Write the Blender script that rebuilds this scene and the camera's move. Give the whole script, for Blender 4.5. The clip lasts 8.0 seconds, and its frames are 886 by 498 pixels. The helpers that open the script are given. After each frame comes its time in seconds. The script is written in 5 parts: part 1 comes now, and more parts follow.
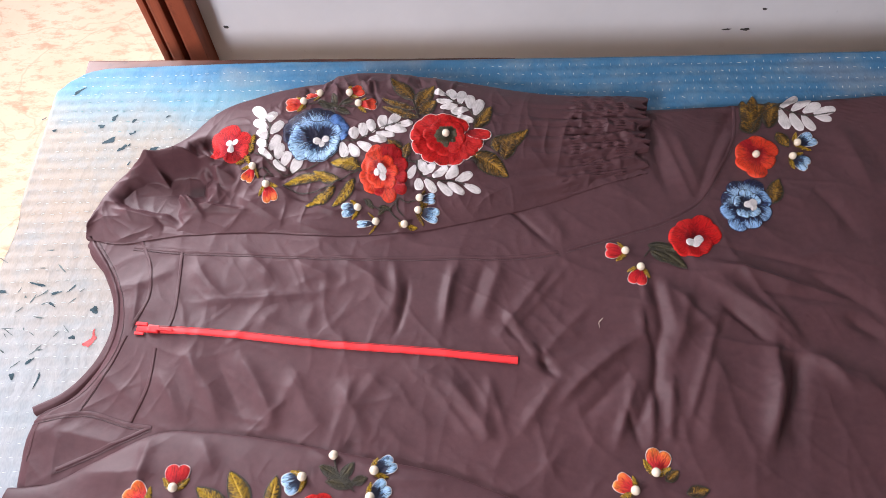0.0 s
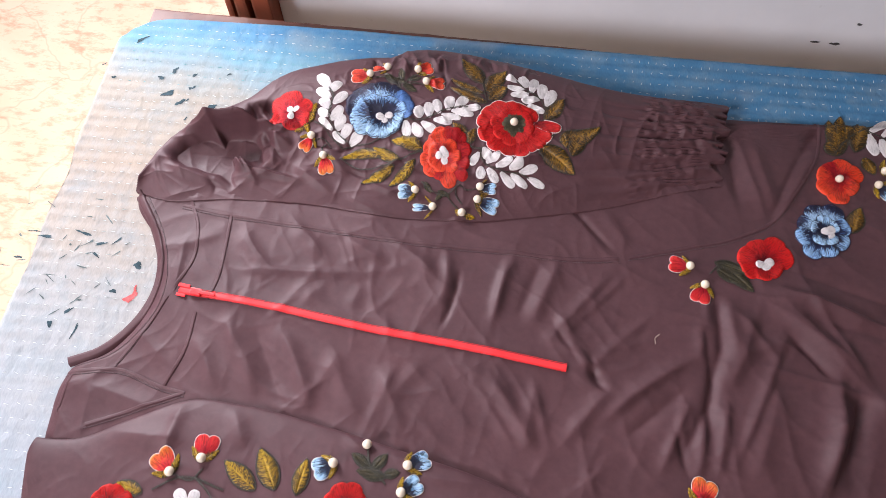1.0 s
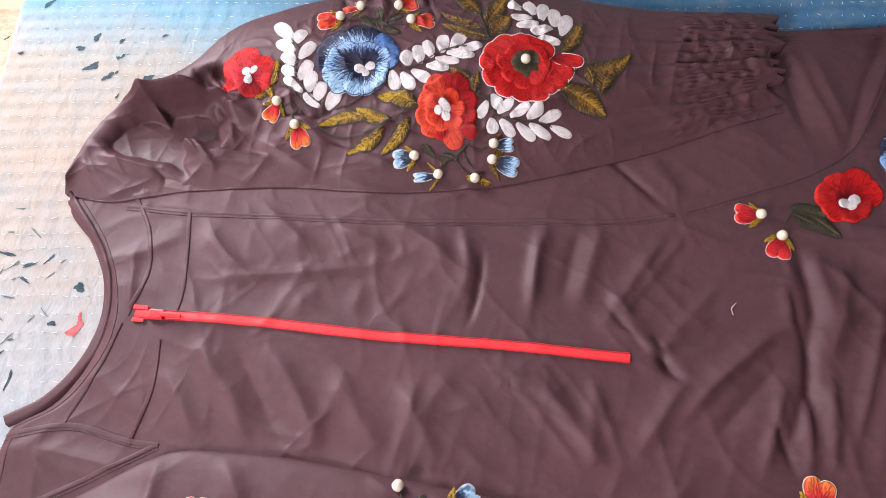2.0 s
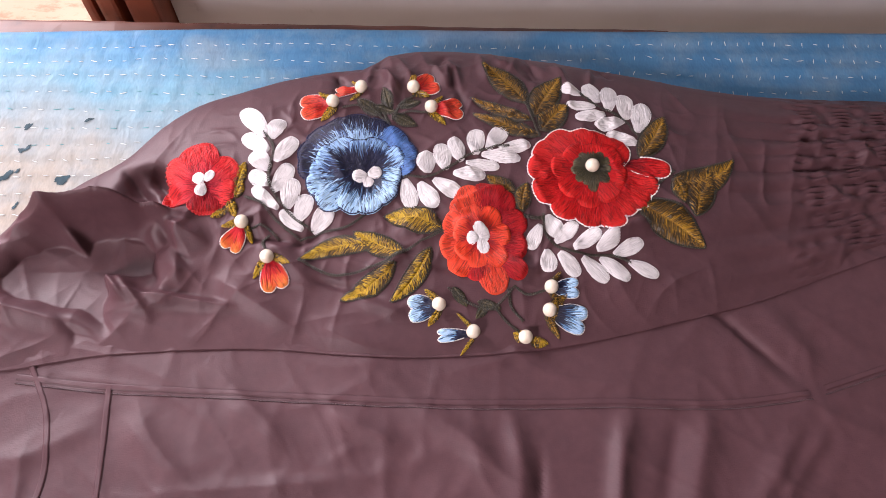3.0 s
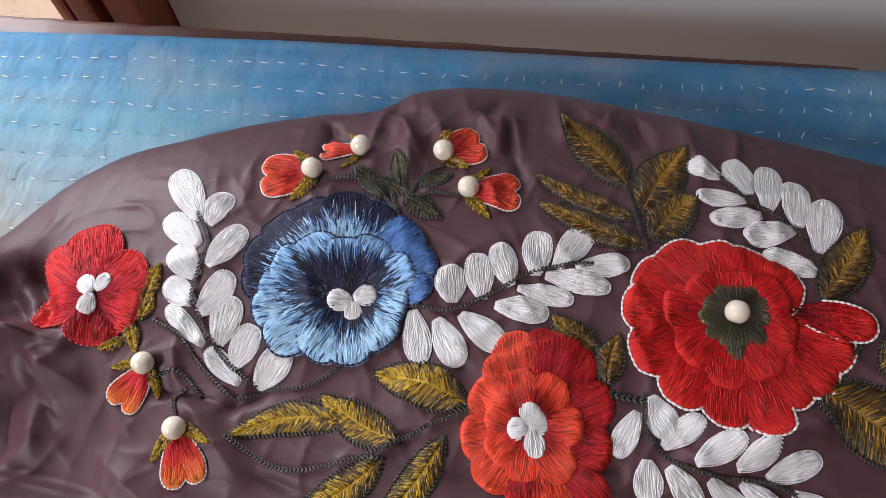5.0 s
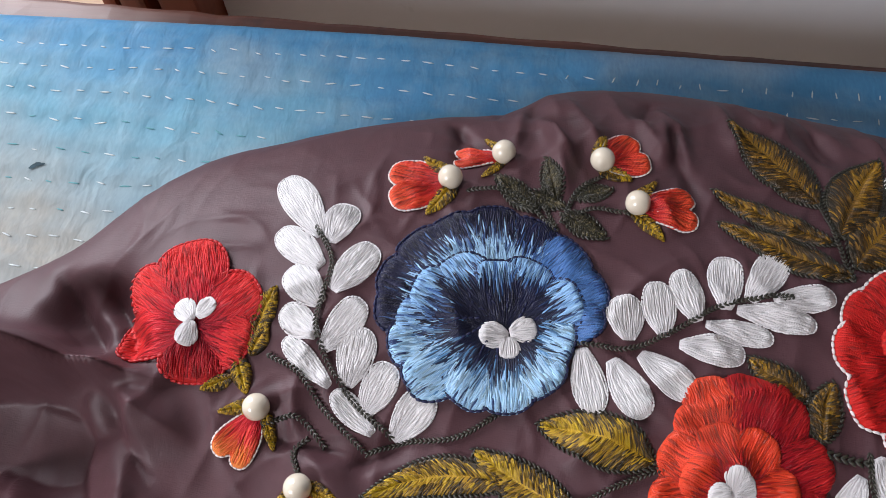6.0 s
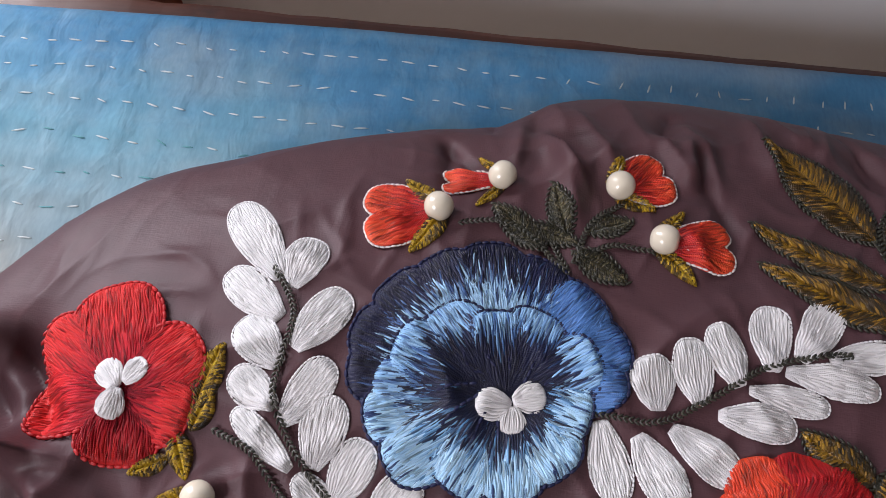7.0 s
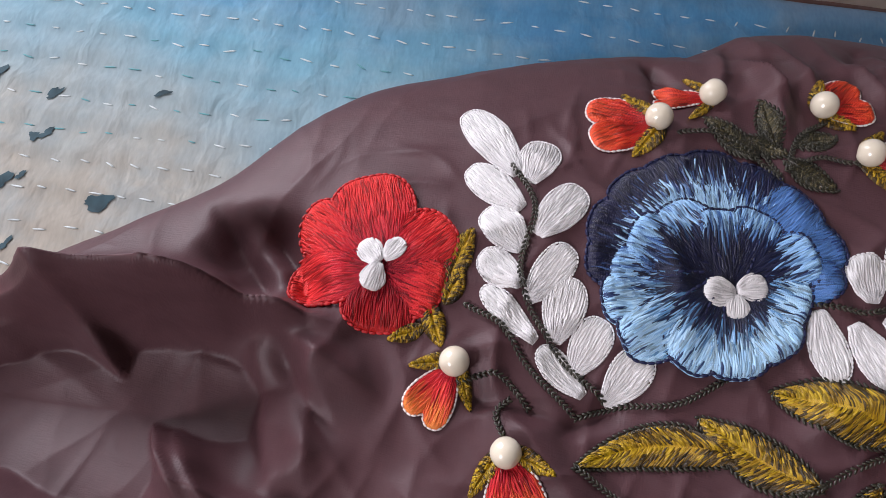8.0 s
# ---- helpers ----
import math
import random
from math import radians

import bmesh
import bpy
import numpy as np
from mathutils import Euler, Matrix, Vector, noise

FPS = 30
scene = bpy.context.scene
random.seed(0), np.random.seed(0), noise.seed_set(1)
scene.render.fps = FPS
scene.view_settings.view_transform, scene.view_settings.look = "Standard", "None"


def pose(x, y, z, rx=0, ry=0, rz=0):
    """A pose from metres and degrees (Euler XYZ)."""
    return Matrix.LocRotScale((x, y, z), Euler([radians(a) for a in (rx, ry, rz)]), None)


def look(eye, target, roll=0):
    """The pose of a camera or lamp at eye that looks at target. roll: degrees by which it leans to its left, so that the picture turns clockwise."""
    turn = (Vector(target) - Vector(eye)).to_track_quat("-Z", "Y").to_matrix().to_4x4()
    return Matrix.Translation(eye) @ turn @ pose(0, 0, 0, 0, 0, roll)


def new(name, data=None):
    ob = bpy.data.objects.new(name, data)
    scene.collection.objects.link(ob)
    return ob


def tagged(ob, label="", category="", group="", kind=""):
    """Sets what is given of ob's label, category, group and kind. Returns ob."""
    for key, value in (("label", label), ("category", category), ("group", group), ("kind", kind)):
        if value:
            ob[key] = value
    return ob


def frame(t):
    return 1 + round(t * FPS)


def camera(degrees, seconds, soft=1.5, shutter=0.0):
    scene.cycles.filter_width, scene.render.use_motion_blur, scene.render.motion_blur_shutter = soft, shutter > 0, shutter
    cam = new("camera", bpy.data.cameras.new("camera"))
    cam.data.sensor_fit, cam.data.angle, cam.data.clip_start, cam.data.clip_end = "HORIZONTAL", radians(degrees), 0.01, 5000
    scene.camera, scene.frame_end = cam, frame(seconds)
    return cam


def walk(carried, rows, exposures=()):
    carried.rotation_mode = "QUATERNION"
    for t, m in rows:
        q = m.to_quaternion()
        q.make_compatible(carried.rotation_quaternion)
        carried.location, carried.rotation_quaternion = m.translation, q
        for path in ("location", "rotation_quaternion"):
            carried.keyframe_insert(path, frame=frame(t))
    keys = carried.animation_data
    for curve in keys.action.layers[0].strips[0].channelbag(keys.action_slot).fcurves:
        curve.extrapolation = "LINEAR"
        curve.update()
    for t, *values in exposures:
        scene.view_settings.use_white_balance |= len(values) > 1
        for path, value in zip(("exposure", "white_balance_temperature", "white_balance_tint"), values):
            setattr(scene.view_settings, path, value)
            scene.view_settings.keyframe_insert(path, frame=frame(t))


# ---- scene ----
# ---- camera and its way ----
cam = camera(62.0, 8.0, soft=0.5)
PATH = [
    (0, (0.296, -0.223, 0.584), (0.157, 0.755, -1.155), -2.8),
    (0.5, (0.282, -0.208, 0.575), (0.108, 0.74, -1.178), -0.8),
    (1, (0.269, -0.206, 0.567), (0.064, 0.712, -1.198), -0.4),
    (1.2, (0.259, -0.201, 0.559), (0.065, 0.708, -1.212), 0.8),
    (2.3, (0.198, -0.105, 0.434), (0.117, 0.692, -1.399), -2.1),
    (2.5, (0.18, -0.08, 0.416), (0.155, 0.739, -1.408), 1.9),
    (3, (0.175, -0.011, 0.357), (0.14, 0.902, -1.423), 3.0),
    (3.5, (0.187, 0.058, 0.283), (-0.046, 0.917, -1.508), -3.8),
    (4, (0.186, 0.101, 0.25), (-0.025, 0.919, -1.562), -3.9),
    (4.2, (0.185, 0.106, 0.249), (-0.057, 0.934, -1.555), -5.7),
    (5.3, (0.17, 0.119, 0.243), (-0.057, 0.98, -1.548), -4.0),
    (5.5, (0.156, 0.122, 0.24), (-0.054, 0.984, -1.552), -3.1),
    (6, (0.125, 0.123, 0.215), (-0.081, 1.027, -1.557), -1.3),
    (6.5, (0.106, 0.143, 0.183), (-0.064, 1.02, -1.606), 1.3),
    (7, (0.115, 0.15, 0.188), (-0.006, 1.048, -1.595), 3.5),
    (7.5, (0.092, 0.134, 0.197), (-0.093, 1.034, -1.58), 1.1),
    (8, (0.072, 0.112, 0.191), (-0.107, 0.981, -1.601), 2.1),
]
walk(cam, [(t, look(e, g, r)) for t, e, g, r in PATH], exposures=[(0.0, 0.32, 6600, 19), (1.2, 0.32, 6600, 19), (2.5, 0.32, 6800, 24), (3.3, 0.12, 6850, 28), (4.2, -0.16, 6750, 25), (5.3, -0.30, 6300, 12), (8.0, -0.54, 6450, 17)])

# ---- world, sun and the light of the openings ----
world = bpy.data.worlds.new("sky")
scene.world = world
world.use_nodes = True
sky = world.node_tree.nodes.new("ShaderNodeTexSky")
sky.sky_type, sky.sun_disc = "NISHITA", False
sky.sun_elevation, sky.sun_rotation = radians(44), radians(35)
bg = world.node_tree.nodes["Background"]
bg.inputs["Strength"].default_value = 0.12
world.node_tree.links.new(sky.outputs["Color"], bg.inputs["Color"])

sun_data = bpy.data.lights.new("sun", "SUN")
sun_data.energy, sun_data.angle, sun_data.color = 1.7, radians(0.5), (1.0, 0.90, 0.76)
sun = new("sun", sun_data)
sun.matrix_world = look((0.57, 0.82, 0.97), (0, 0, 0))

def opening_light(name, eye, target, w, h, watts, tint=(1, 1, 1)):
    data = bpy.data.lights.new(name, "AREA")
    data.shape, data.size, data.size_y, data.energy, data.color = "RECTANGLE", w, h, watts, tint
    ob = new(name, data)
    ob.matrix_world = look(eye, target)
    return ob

FLOOR = -0.55
opening_light("doorway_daylight", (-0.66, 0.66, 0.58), (0.1, 0.15, 0.0), 0.45, 0.7, 23, (0.96, 0.97, 1.0))
# added lamp for an unseen window; only the near left light is inferred
opening_light("assumed_window_daylight", (-1.22, -1.70, 1.30), (0.3, 0.15, 0.0), 0.55, 0.60, 62, (0.98, 0.97, 1.0))

# ---- materials ----
def material(name, rough=0.6, spec=0.3):
    m = bpy.data.materials.new(name)
    m.use_nodes = True
    b = m.node_tree.nodes["Principled BSDF"]
    b.inputs["Roughness"].default_value = rough
    b.inputs["Specular IOR Level"].default_value = spec
    return m, m.node_tree, b

def node(tree, kind, **values):
    n = tree.nodes.new(kind)
    for k, v in values.items():
        n.inputs[k.replace("_", " ")].default_value = v
    return n

def ramp(tree, fac, stops):
    n = tree.nodes.new("ShaderNodeValToRGB")
    e = n.color_ramp.elements
    while len(e) < len(stops):
        e.new(0.5)
    for i, (p, c) in enumerate(stops):
        e[i].position, e[i].color = p, (*c, 1)
    tree.links.new(fac, n.inputs["Fac"])
    return n.outputs["Color"]

def mix(tree, fac, a, b, mode="MIX"):
    n = tree.nodes.new("ShaderNodeMix")
    n.data_type, n.blend_type = "RGBA", mode
    for sock, v in ((n.inputs[0], fac), (n.inputs[6], a), (n.inputs[7], b)):
        if isinstance(v, bpy.types.NodeSocket):
            tree.links.new(v, sock)
        elif isinstance(v, (int, float)):
            sock.default_value = v
        else:
            sock.default_value = (*v, 1)
    return n.outputs[2]

def calc(tree, op, a, b=0.0):
    n = tree.nodes.new("ShaderNodeMath")
    n.operation = op
    for sock, v in zip(n.inputs, (a, b)):
        if isinstance(v, bpy.types.NodeSocket):
            tree.links.new(v, sock)
        else:
            sock.default_value = v
    return n.outputs[0]

def place(tree, scale=(1, 1, 1), kind="Object", turn=0.0):
    c = tree.nodes.new("ShaderNodeTexCoord")
    m = tree.nodes.new("ShaderNodeMapping")
    m.inputs["Scale"].default_value = scale
    m.inputs["Rotation"].default_value = (0, 0, turn)
    tree.links.new(c.outputs[kind], m.inputs["Vector"])
    return m.outputs["Vector"]

def grain(tree, vec, scale, detail=4.0, rough=0.55, warp=0.0):
    n = node(tree, "ShaderNodeTexNoise", Scale=scale, Detail=detail, Roughness=rough, Distortion=warp)
    tree.links.new(vec, n.inputs["Vector"])
    return n.outputs["Fac"]

def bump(tree, bsdf, height, strength, distance, after=None):
    n = node(tree, "ShaderNodeBump", Strength=strength, Distance=distance)
    tree.links.new(height, n.inputs["Height"])
    if after is not None:
        tree.links.new(after, n.inputs["Normal"])
    tree.links.new(n.outputs["Normal"], bsdf.inputs["Normal"])
    return n.outputs["Normal"]

def cloth_material():
    m, t, b = material("mauve brown cotton", 0.54, 0.34)
    v = place(t)
    stain = grain(t, v, 9, 3)
    fine = grain(t, v, 160, 2)
    c = ramp(t, stain, [(0.3, (0.062, 0.026, 0.031)), (0.7, (0.088, 0.037, 0.043))])
    c = mix(t, 0.25, c, ramp(t, fine, [(0.3, (0.046, 0.020, 0.025)), (0.7, (0.094, 0.043, 0.050))]))
    t.links.new(c, b.inputs["Base Color"])
    w1 = grain(t, place(t, (2600, 500, 500)), 1, 1)
    w2 = grain(t, place(t, (500, 2600, 500)), 1, 1)
    n = bump(t, b, calc(t, "ADD", w1, w2), 0.16, 0.0003)
    crease = node(t, "ShaderNodeTexNoise", Scale=75.0, Detail=2.0, Roughness=0.5, Distortion=0.9)
    crease.noise_type = "RIDGED_MULTIFRACTAL"
    t.links.new(v, crease.inputs["Vector"])
    bump(t, b, crease.outputs["Fac"], 0.22, 0.0014, n)
    return m

def thread_material(name, stops, jag=0.35, rough=0.42, spec=0.22, relief=0.85, gap=0.36):
    """Satin stitch: colour runs from root to rim; each laid thread has one tone of its own, the padding under it is streaked."""
    m, t, b = material(name, rough, spec)
    uv = t.nodes.new("ShaderNodeUVMap"); uv.uv_map = "thread"
    gr = t.nodes.new("ShaderNodeUVMap"); gr.uv_map = "tone"
    sep = t.nodes.new("ShaderNodeSeparateXYZ"); t.links.new(gr.outputs["UV"], sep.inputs[0])
    pad = calc(t, "SUBTRACT", 1.0, sep.outputs[1])
    mp = t.nodes.new("ShaderNodeMapping"); mp.inputs["Scale"].default_value = (2.2, 0.13, 1)
    t.links.new(uv.outputs["UV"], mp.inputs["Vector"])
    streak = grain(t, mp.outputs["Vector"], 1.0, 3, 0.6, 0.0)
    fac = calc(t, "ADD", sep.outputs[0], calc(t, "MULTIPLY", calc(t, "MULTIPLY", calc(t, "SUBTRACT", streak, 0.5), jag * 1.6), pad))
    c = ramp(t, fac, stops)
    geo = t.nodes.new("ShaderNodeNewGeometry")
    c = mix(t, sep.outputs[1], c, mix(t, 1.0, c, ramp(t, geo.outputs["Random Per Island"], [(0.0, (gap, gap, gap)), (0.45, (0.92, 0.92, 0.92)), (1.0, (1.0, 1.0, 1.0))]), "MULTIPLY"))
    t.links.new(c, b.inputs["Base Color"])
    # the ply of the twisted thread
    ply = node(t, "ShaderNodeTexWave", Scale=1.5, Distortion=0.6, Detail=1.0)
    ply.bands_direction = "DIAGONAL"
    t.links.new(uv.outputs["UV"], ply.inputs["Vector"])
    h = calc(t, "ADD", calc(t, "MULTIPLY", ply.outputs["Fac"], 0.25), streak)
    bump(t, b, h, relief * 0.6, 0.0005)
    return m

CLOTH = cloth_material()
RED = thread_material("crimson thread", [(0.0, (0.10, 0.003, 0.008)), (0.35, (0.30, 0.006, 0.010)), (0.6, (0.55, 0.010, 0.012)), (1.0, (0.62, 0.022, 0.016))], 0.5)
CORAL = thread_material("coral red thread", [(0.0, (0.22, 0.004, 0.02)), (0.35, (0.50, 0.014, 0.028)), (0.7, (0.70, 0.032, 0.035)), (1.0, (0.72, 0.045, 0.04))], 0.5)
ORANGE = thread_material("orange red thread", [(0.0, (0.22, 0.003, 0.012)), (0.38, (0.48, 0.012, 0.014)), (0.6, (0.74, 0.048, 0.014)), (1.0, (0.76, 0.066, 0.020))], 0.55, 0.36, 0.4)
WINE = thread_material("wine red thread", [(0.0, (0.14, 0.003, 0.012)), (0.6, (0.34, 0.006, 0.014)), (1.0, (0.50, 0.018, 0.016))], 0.5)
NAVY = thread_material("navy to light blue thread", [(0.0, (0.005, 0.006, 0.03)), (0.66, (0.007, 0.011, 0.05)), (0.72, (0.05, 0.14, 0.36)), (0.79, (0.30, 0.56, 0.88)), (0.92, (0.36, 0.62, 0.90)), (1.0, (0.05, 0.14, 0.38))], 0.45, 0.36, 0.5)
COBALT = thread_material("cobalt blue thread", [(0.0, (0.006, 0.010, 0.05)), (0.35, (0.02, 0.05, 0.20)), (0.55, (0.10, 0.25, 0.58)), (0.9, (0.09, 0.22, 0.52)), (1.0, (0.02, 0.05, 0.20))], 0.45, 0.36, 0.5)
AZURE = thread_material("pale blue thread", [(0.0, (0.004, 0.006, 0.025)), (0.52, (0.007, 0.012, 0.05)), (0.62, (0.14, 0.36, 0.66)), (0.72, (0.52, 0.78, 0.98)), (0.97, (0.36, 0.64, 0.92)), (1.0, (0.02, 0.05, 0.16))], 0.7, 0.36, 0.5)
INK = thread_material("dark blue thread", [(0.0, (0.10, 0.26, 0.52)), (0.40, (0.40, 0.66, 0.92)), (0.62, (0.42, 0.68, 0.92)), (0.69, (0.07, 0.16, 0.40)), (0.75, (0.007, 0.010, 0.050)), (1.0, (0.006, 0.008, 0.040))], 0.5, 0.36, 0.5)
OLIVE = thread_material("olive gold thread", [(0.0, (0.022, 0.012, 0.003)), (0.42, (0.080, 0.042, 0.004)), (0.60, (0.40, 0.23, 0.008)), (1.0, (0.60, 0.40, 0.014))], 1.1, 0.36, 0.5)
MOSS = thread_material("brown olive thread", [(0.0, (0.016, 0.012, 0.004)), (0.5, (0.055, 0.028, 0.004)), (0.72, (0.24, 0.12, 0.008)), (1.0, (0.40, 0.22, 0.012))], 1.1, 0.36, 0.5)
SEDGE = thread_material("dark olive thread", [(0.0, (0.010, 0.010, 0.005)), (0.6, (0.034, 0.030, 0.012)), (1.0, (0.12, 0.10, 0.045))], 0.6, 0.36, 0.5)
WHITE = thread_material("white thread", [(0.0, (0.66, 0.64, 0.65)), (0.5, (0.76, 0.74, 0.74)), (1.0, (0.72, 0.71, 0.71))], 0.3, 0.40, 0.45, 0.6, 0.74)
ROSE = thread_material("salmon thread", [(0.0, (0.40, 0.006, 0.03)), (0.45, (0.72, 0.035, 0.04)), (0.75, (0.85, 0.16, 0.05)), (1.0, (0.85, 0.28, 0.06))], 0.6)

EMBER = thread_material("bright orange red thread", [(0.0, (0.30, 0.006, 0.014)), (0.4, (0.62, 0.022, 0.018)), (0.75, (0.80, 0.075, 0.028)), (1.0, (0.82, 0.11, 0.035))], 0.6, 0.36, 0.4)

def plain(name, col, rough, spec=0.4, var=0.25, scale=300):
    m, t, b = material(name, rough, spec)
    f = grain(t, place(t), scale, 2)
    t.links.new(ramp(t, f, [(0.25, tuple(x * (1 - var) for x in col)), (0.75, tuple(min(1, x * (1 + var)) for x in col))]), b.inputs["Base Color"])
    bump(t, b, f, 0.15, 0.0003)
    return m

CORD_DARK = plain("black green chain thread", (0.022, 0.021, 0.012), 0.42, 0.6, 0.7, 900)
CORD_WHITE = plain("white edging thread", (0.72, 0.66, 0.64), 0.5)
CORD_SNOW = plain("white outline thread", (0.74, 0.72, 0.73), 0.45)
CORD_NAVY = plain("navy edging thread", (0.008, 0.011, 0.05), 0.5)
CORD_RED = plain("red edging thread", (0.42, 0.012, 0.014), 0.5)
SEAM = plain("seam thread", (0.075, 0.045, 0.05), 0.6)
ZIP_RED = plain("red zip tape", (0.78, 0.035, 0.04), 0.55, 0.35, 0.12, 900)
ZIP_TEETH = plain("red nylon teeth", (0.62, 0.02, 0.025), 0.35)
STITCH = plain("off white quilting thread", (0.52, 0.57, 0.58), 0.6)
STITCH_TEAL = plain("teal quilting thread", (0.10, 0.30, 0.33), 0.6)
LINT = plain("pale lint", (0.7, 0.6, 0.5), 0.7)

def pearl_material():
    m, t, b = material("cream pearl", 0.22, 0.55)
    c = ramp(t, grain(t, place(t), 240, 2), [(0.3, (0.66, 0.58, 0.44)), (0.7, (0.76, 0.69, 0.57))])
    t.links.new(c, b.inputs["Base Color"])
    b.inputs["Coat Weight"].default_value, b.inputs["Coat Roughness"].default_value = 0.5, 0.08
    b.inputs["Subsurface Weight"].default_value = 0.0
    b.inputs["Subsurface Radius"].default_value = (0.002, 0.0016, 0.001)
    return m
PEARL = pearl_material()

def quilt_material():
    """Printed quilt: blue along the far border, cream field, pale grey blue towards the foot, dark teal blots."""
    m, t, b = material("printed quilt cotton", 0.75, 0.25)
    v = place(t)
    sep = t.nodes.new("ShaderNodeSeparateXYZ"); t.links.new(v, sep.inputs[0])
    wob = grain(t, v, 13, 4, 0.6)
    band = calc(t, "ADD", sep.outputs[1], calc(t, "MULTIPLY", calc(t, "SUBTRACT", wob, 0.5), 0.10))
    band = calc(t, "ADD", band, calc(t, "MULTIPLY", sep.outputs[0], 0.22))
    c = ramp(t, calc(t, "ADD", band, 0.5), [(0.28, (0.307, 0.355, 0.403)), (0.45, (0.323, 0.330, 0.330)), (0.60, (0.323, 0.274, 0.226)), (0.70, (0.298, 0.274, 0.234)), (0.765, (0.121, 0.267, 0.347)), (0.81, (0.056, 0.186, 0.330)), (1.0, (0.045, 0.161, 0.307))])
    mott = grain(t, v, 34, 5, 0.65)
    c = mix(t, ramp(t, mott, [(0.45, (0, 0, 0)), (0.75, (0.5, 0.5, 0.5))]), c, (0.22, 0.30, 0.34))
    warm = grain(t, place(t, (1, 1.4, 1)), 7, 3)
    c = mix(t, ramp(t, warm, [(0.55, (0, 0, 0)), (0.8, (0.55, 0.55, 0.55))]), c, (0.40, 0.33, 0.25))
    fade = grain(t, place(t, (40, 9, 1)), 3, 3)
    c = mix(t, 0.10, c, ramp(t, fade, [(0.3, (0.25, 0.3, 0.35)), (0.7, (0.75, 0.75, 0.72))]), "OVERLAY")
    fine = grain(t, place(t, (900, 250, 1)), 1, 2)
    c = mix(t, 0.18, c, ramp(t, fine, [(0.3, (0.3, 0.34, 0.36)), (0.7, (0.75, 0.78, 0.78))]), "OVERLAY")
    t.links.new(c, b.inputs["Base Color"])
    n = bump(t, b, grain(t, place(t, (1.5, 0.8, 1)), 70, 3, 0.5, 0.5), 0.35, 0.004)
    bump(t, b, fine, 0.1, 0.0003, n)
    return m
QUILT = quilt_material()
BLOT = plain("dark teal print", (0.03, 0.06, 0.075), 0.75, 0.2, 0.5, 160)
BLOT_GREY = plain("grey green print", (0.10, 0.135, 0.14), 0.75, 0.2, 0.5, 160)
BLOT_RED = plain("faded red print", (0.50, 0.10, 0.10), 0.75, 0.2, 0.4, 200)

def wood_material(name, dark, light, scale=(3, 40, 40)):
    m, t, b = material(name, 0.45, 0.4)
    f = grain(t, place(t, scale), 1.5, 5, 0.6, 1.2)
    c = ramp(t, f, [(0.25, dark), (0.75, light)])
    worn = grain(t, place(t), 35, 5, 0.7)
    c = mix(t, ramp(t, worn, [(0.6, (0, 0, 0)), (0.72, (0.6, 0.6, 0.6))]), c, tuple(x * 0.35 for x in dark))
    t.links.new(c, b.inputs["Base Color"])
    bump(t, b, f, 0.25, 0.001)
    return m
BOARD = wood_material("worn brown board", (0.045, 0.014, 0.009), (0.13, 0.042, 0.024))
POST = wood_material("red brown varnished wood", (0.16, 0.035, 0.018), (0.34, 0.085, 0.04), (30, 30, 2))

def wall_material(name, col, var=0.08):
    m, t, b = material(name, 0.55, 0.35)
    v = place(t)
    c = ramp(t, grain(t, v, 5, 5, 0.6), [(0.3, tuple(x * (1 - var) for x in col)), (0.7, tuple(min(1, x * (1 + var)) for x in col))])
    c = mix(t, ramp(t, grain(t, v, 48, 4, 0.7), [(0.68, (0, 0, 0)), (0.78, (0.25, 0.25, 0.25))]), c, tuple(x * 0.55 for x in col))
    t.links.new(c, b.inputs["Base Color"])
    bump(t, b, grain(t, v, 90, 4), 0.12, 0.001)
    return m
GREY_WALL = wall_material("blue grey painted wall", (0.62, 0.65, 0.69))
PALE_WALL = wall_material("pale lime washed wall", (0.46, 0.43, 0.39))
SCRATCH = plain("dark chipped paint", (0.05, 0.05, 0.055), 0.7)

def floor_material():
    m, t, b = material("veined beige marble", 0.3, 0.45)
    v = place(t)
    c = ramp(t, grain(t, v, 3, 5, 0.6, 0.8), [(0.25, (0.50, 0.35, 0.24)), (0.75, (0.62, 0.47, 0.35))])
    vein = node(t, "ShaderNodeTexVoronoi", Scale=5.5)
    vein.feature = "DISTANCE_TO_EDGE"
    warp = mix(t, 0.3, v, node_colour(t, v))
    t.links.new(warp, vein.inputs["Vector"])
    c = mix(t, ramp(t, vein.outputs["Distance"], [(0.0, (0.4, 0.4, 0.4)), (0.018, (0, 0, 0))]), c, (0.33, 0.21, 0.14))
    spots = grain(t, place(t, (1.0, 2.2, 1)), 26, 4, 0.7)
    c = mix(t, ramp(t, spots, [(0.50, (0, 0, 0)), (0.66, (0.7, 0.7, 0.7))]), c, (0.34, 0.21, 0.13))
    t.links.new(c, b.inputs["Base Color"])
    bump(t, b, grain(t, v, 60, 3), 0.05, 0.001)
    return m

def node_colour(t, v):
    n = node(t, "ShaderNodeTexNoise", Scale=4.0, Detail=4.0)
    t.links.new(v, n.inputs["Vector"])
    return n.outputs["Color"]
MARBLE = floor_material()

# ---- mesh helpers ----
def mesh_object(name, verts, faces, mat, parent=None, label="", smooth=True, thread=None, tone=None):
    me = bpy.data.meshes.new(name)
    me.from_pydata([tuple(map(float, v)) for v in verts], [], faces)
    me.materials.append(mat)
    if thread is not None:
        loops = np.empty(len(me.loops), dtype=np.int32)
        me.loops.foreach_get("vertex_index", loops)
        for key, data in (("thread", thread), ("tone", tone)):
            layer = me.uv_layers.new(name=key)
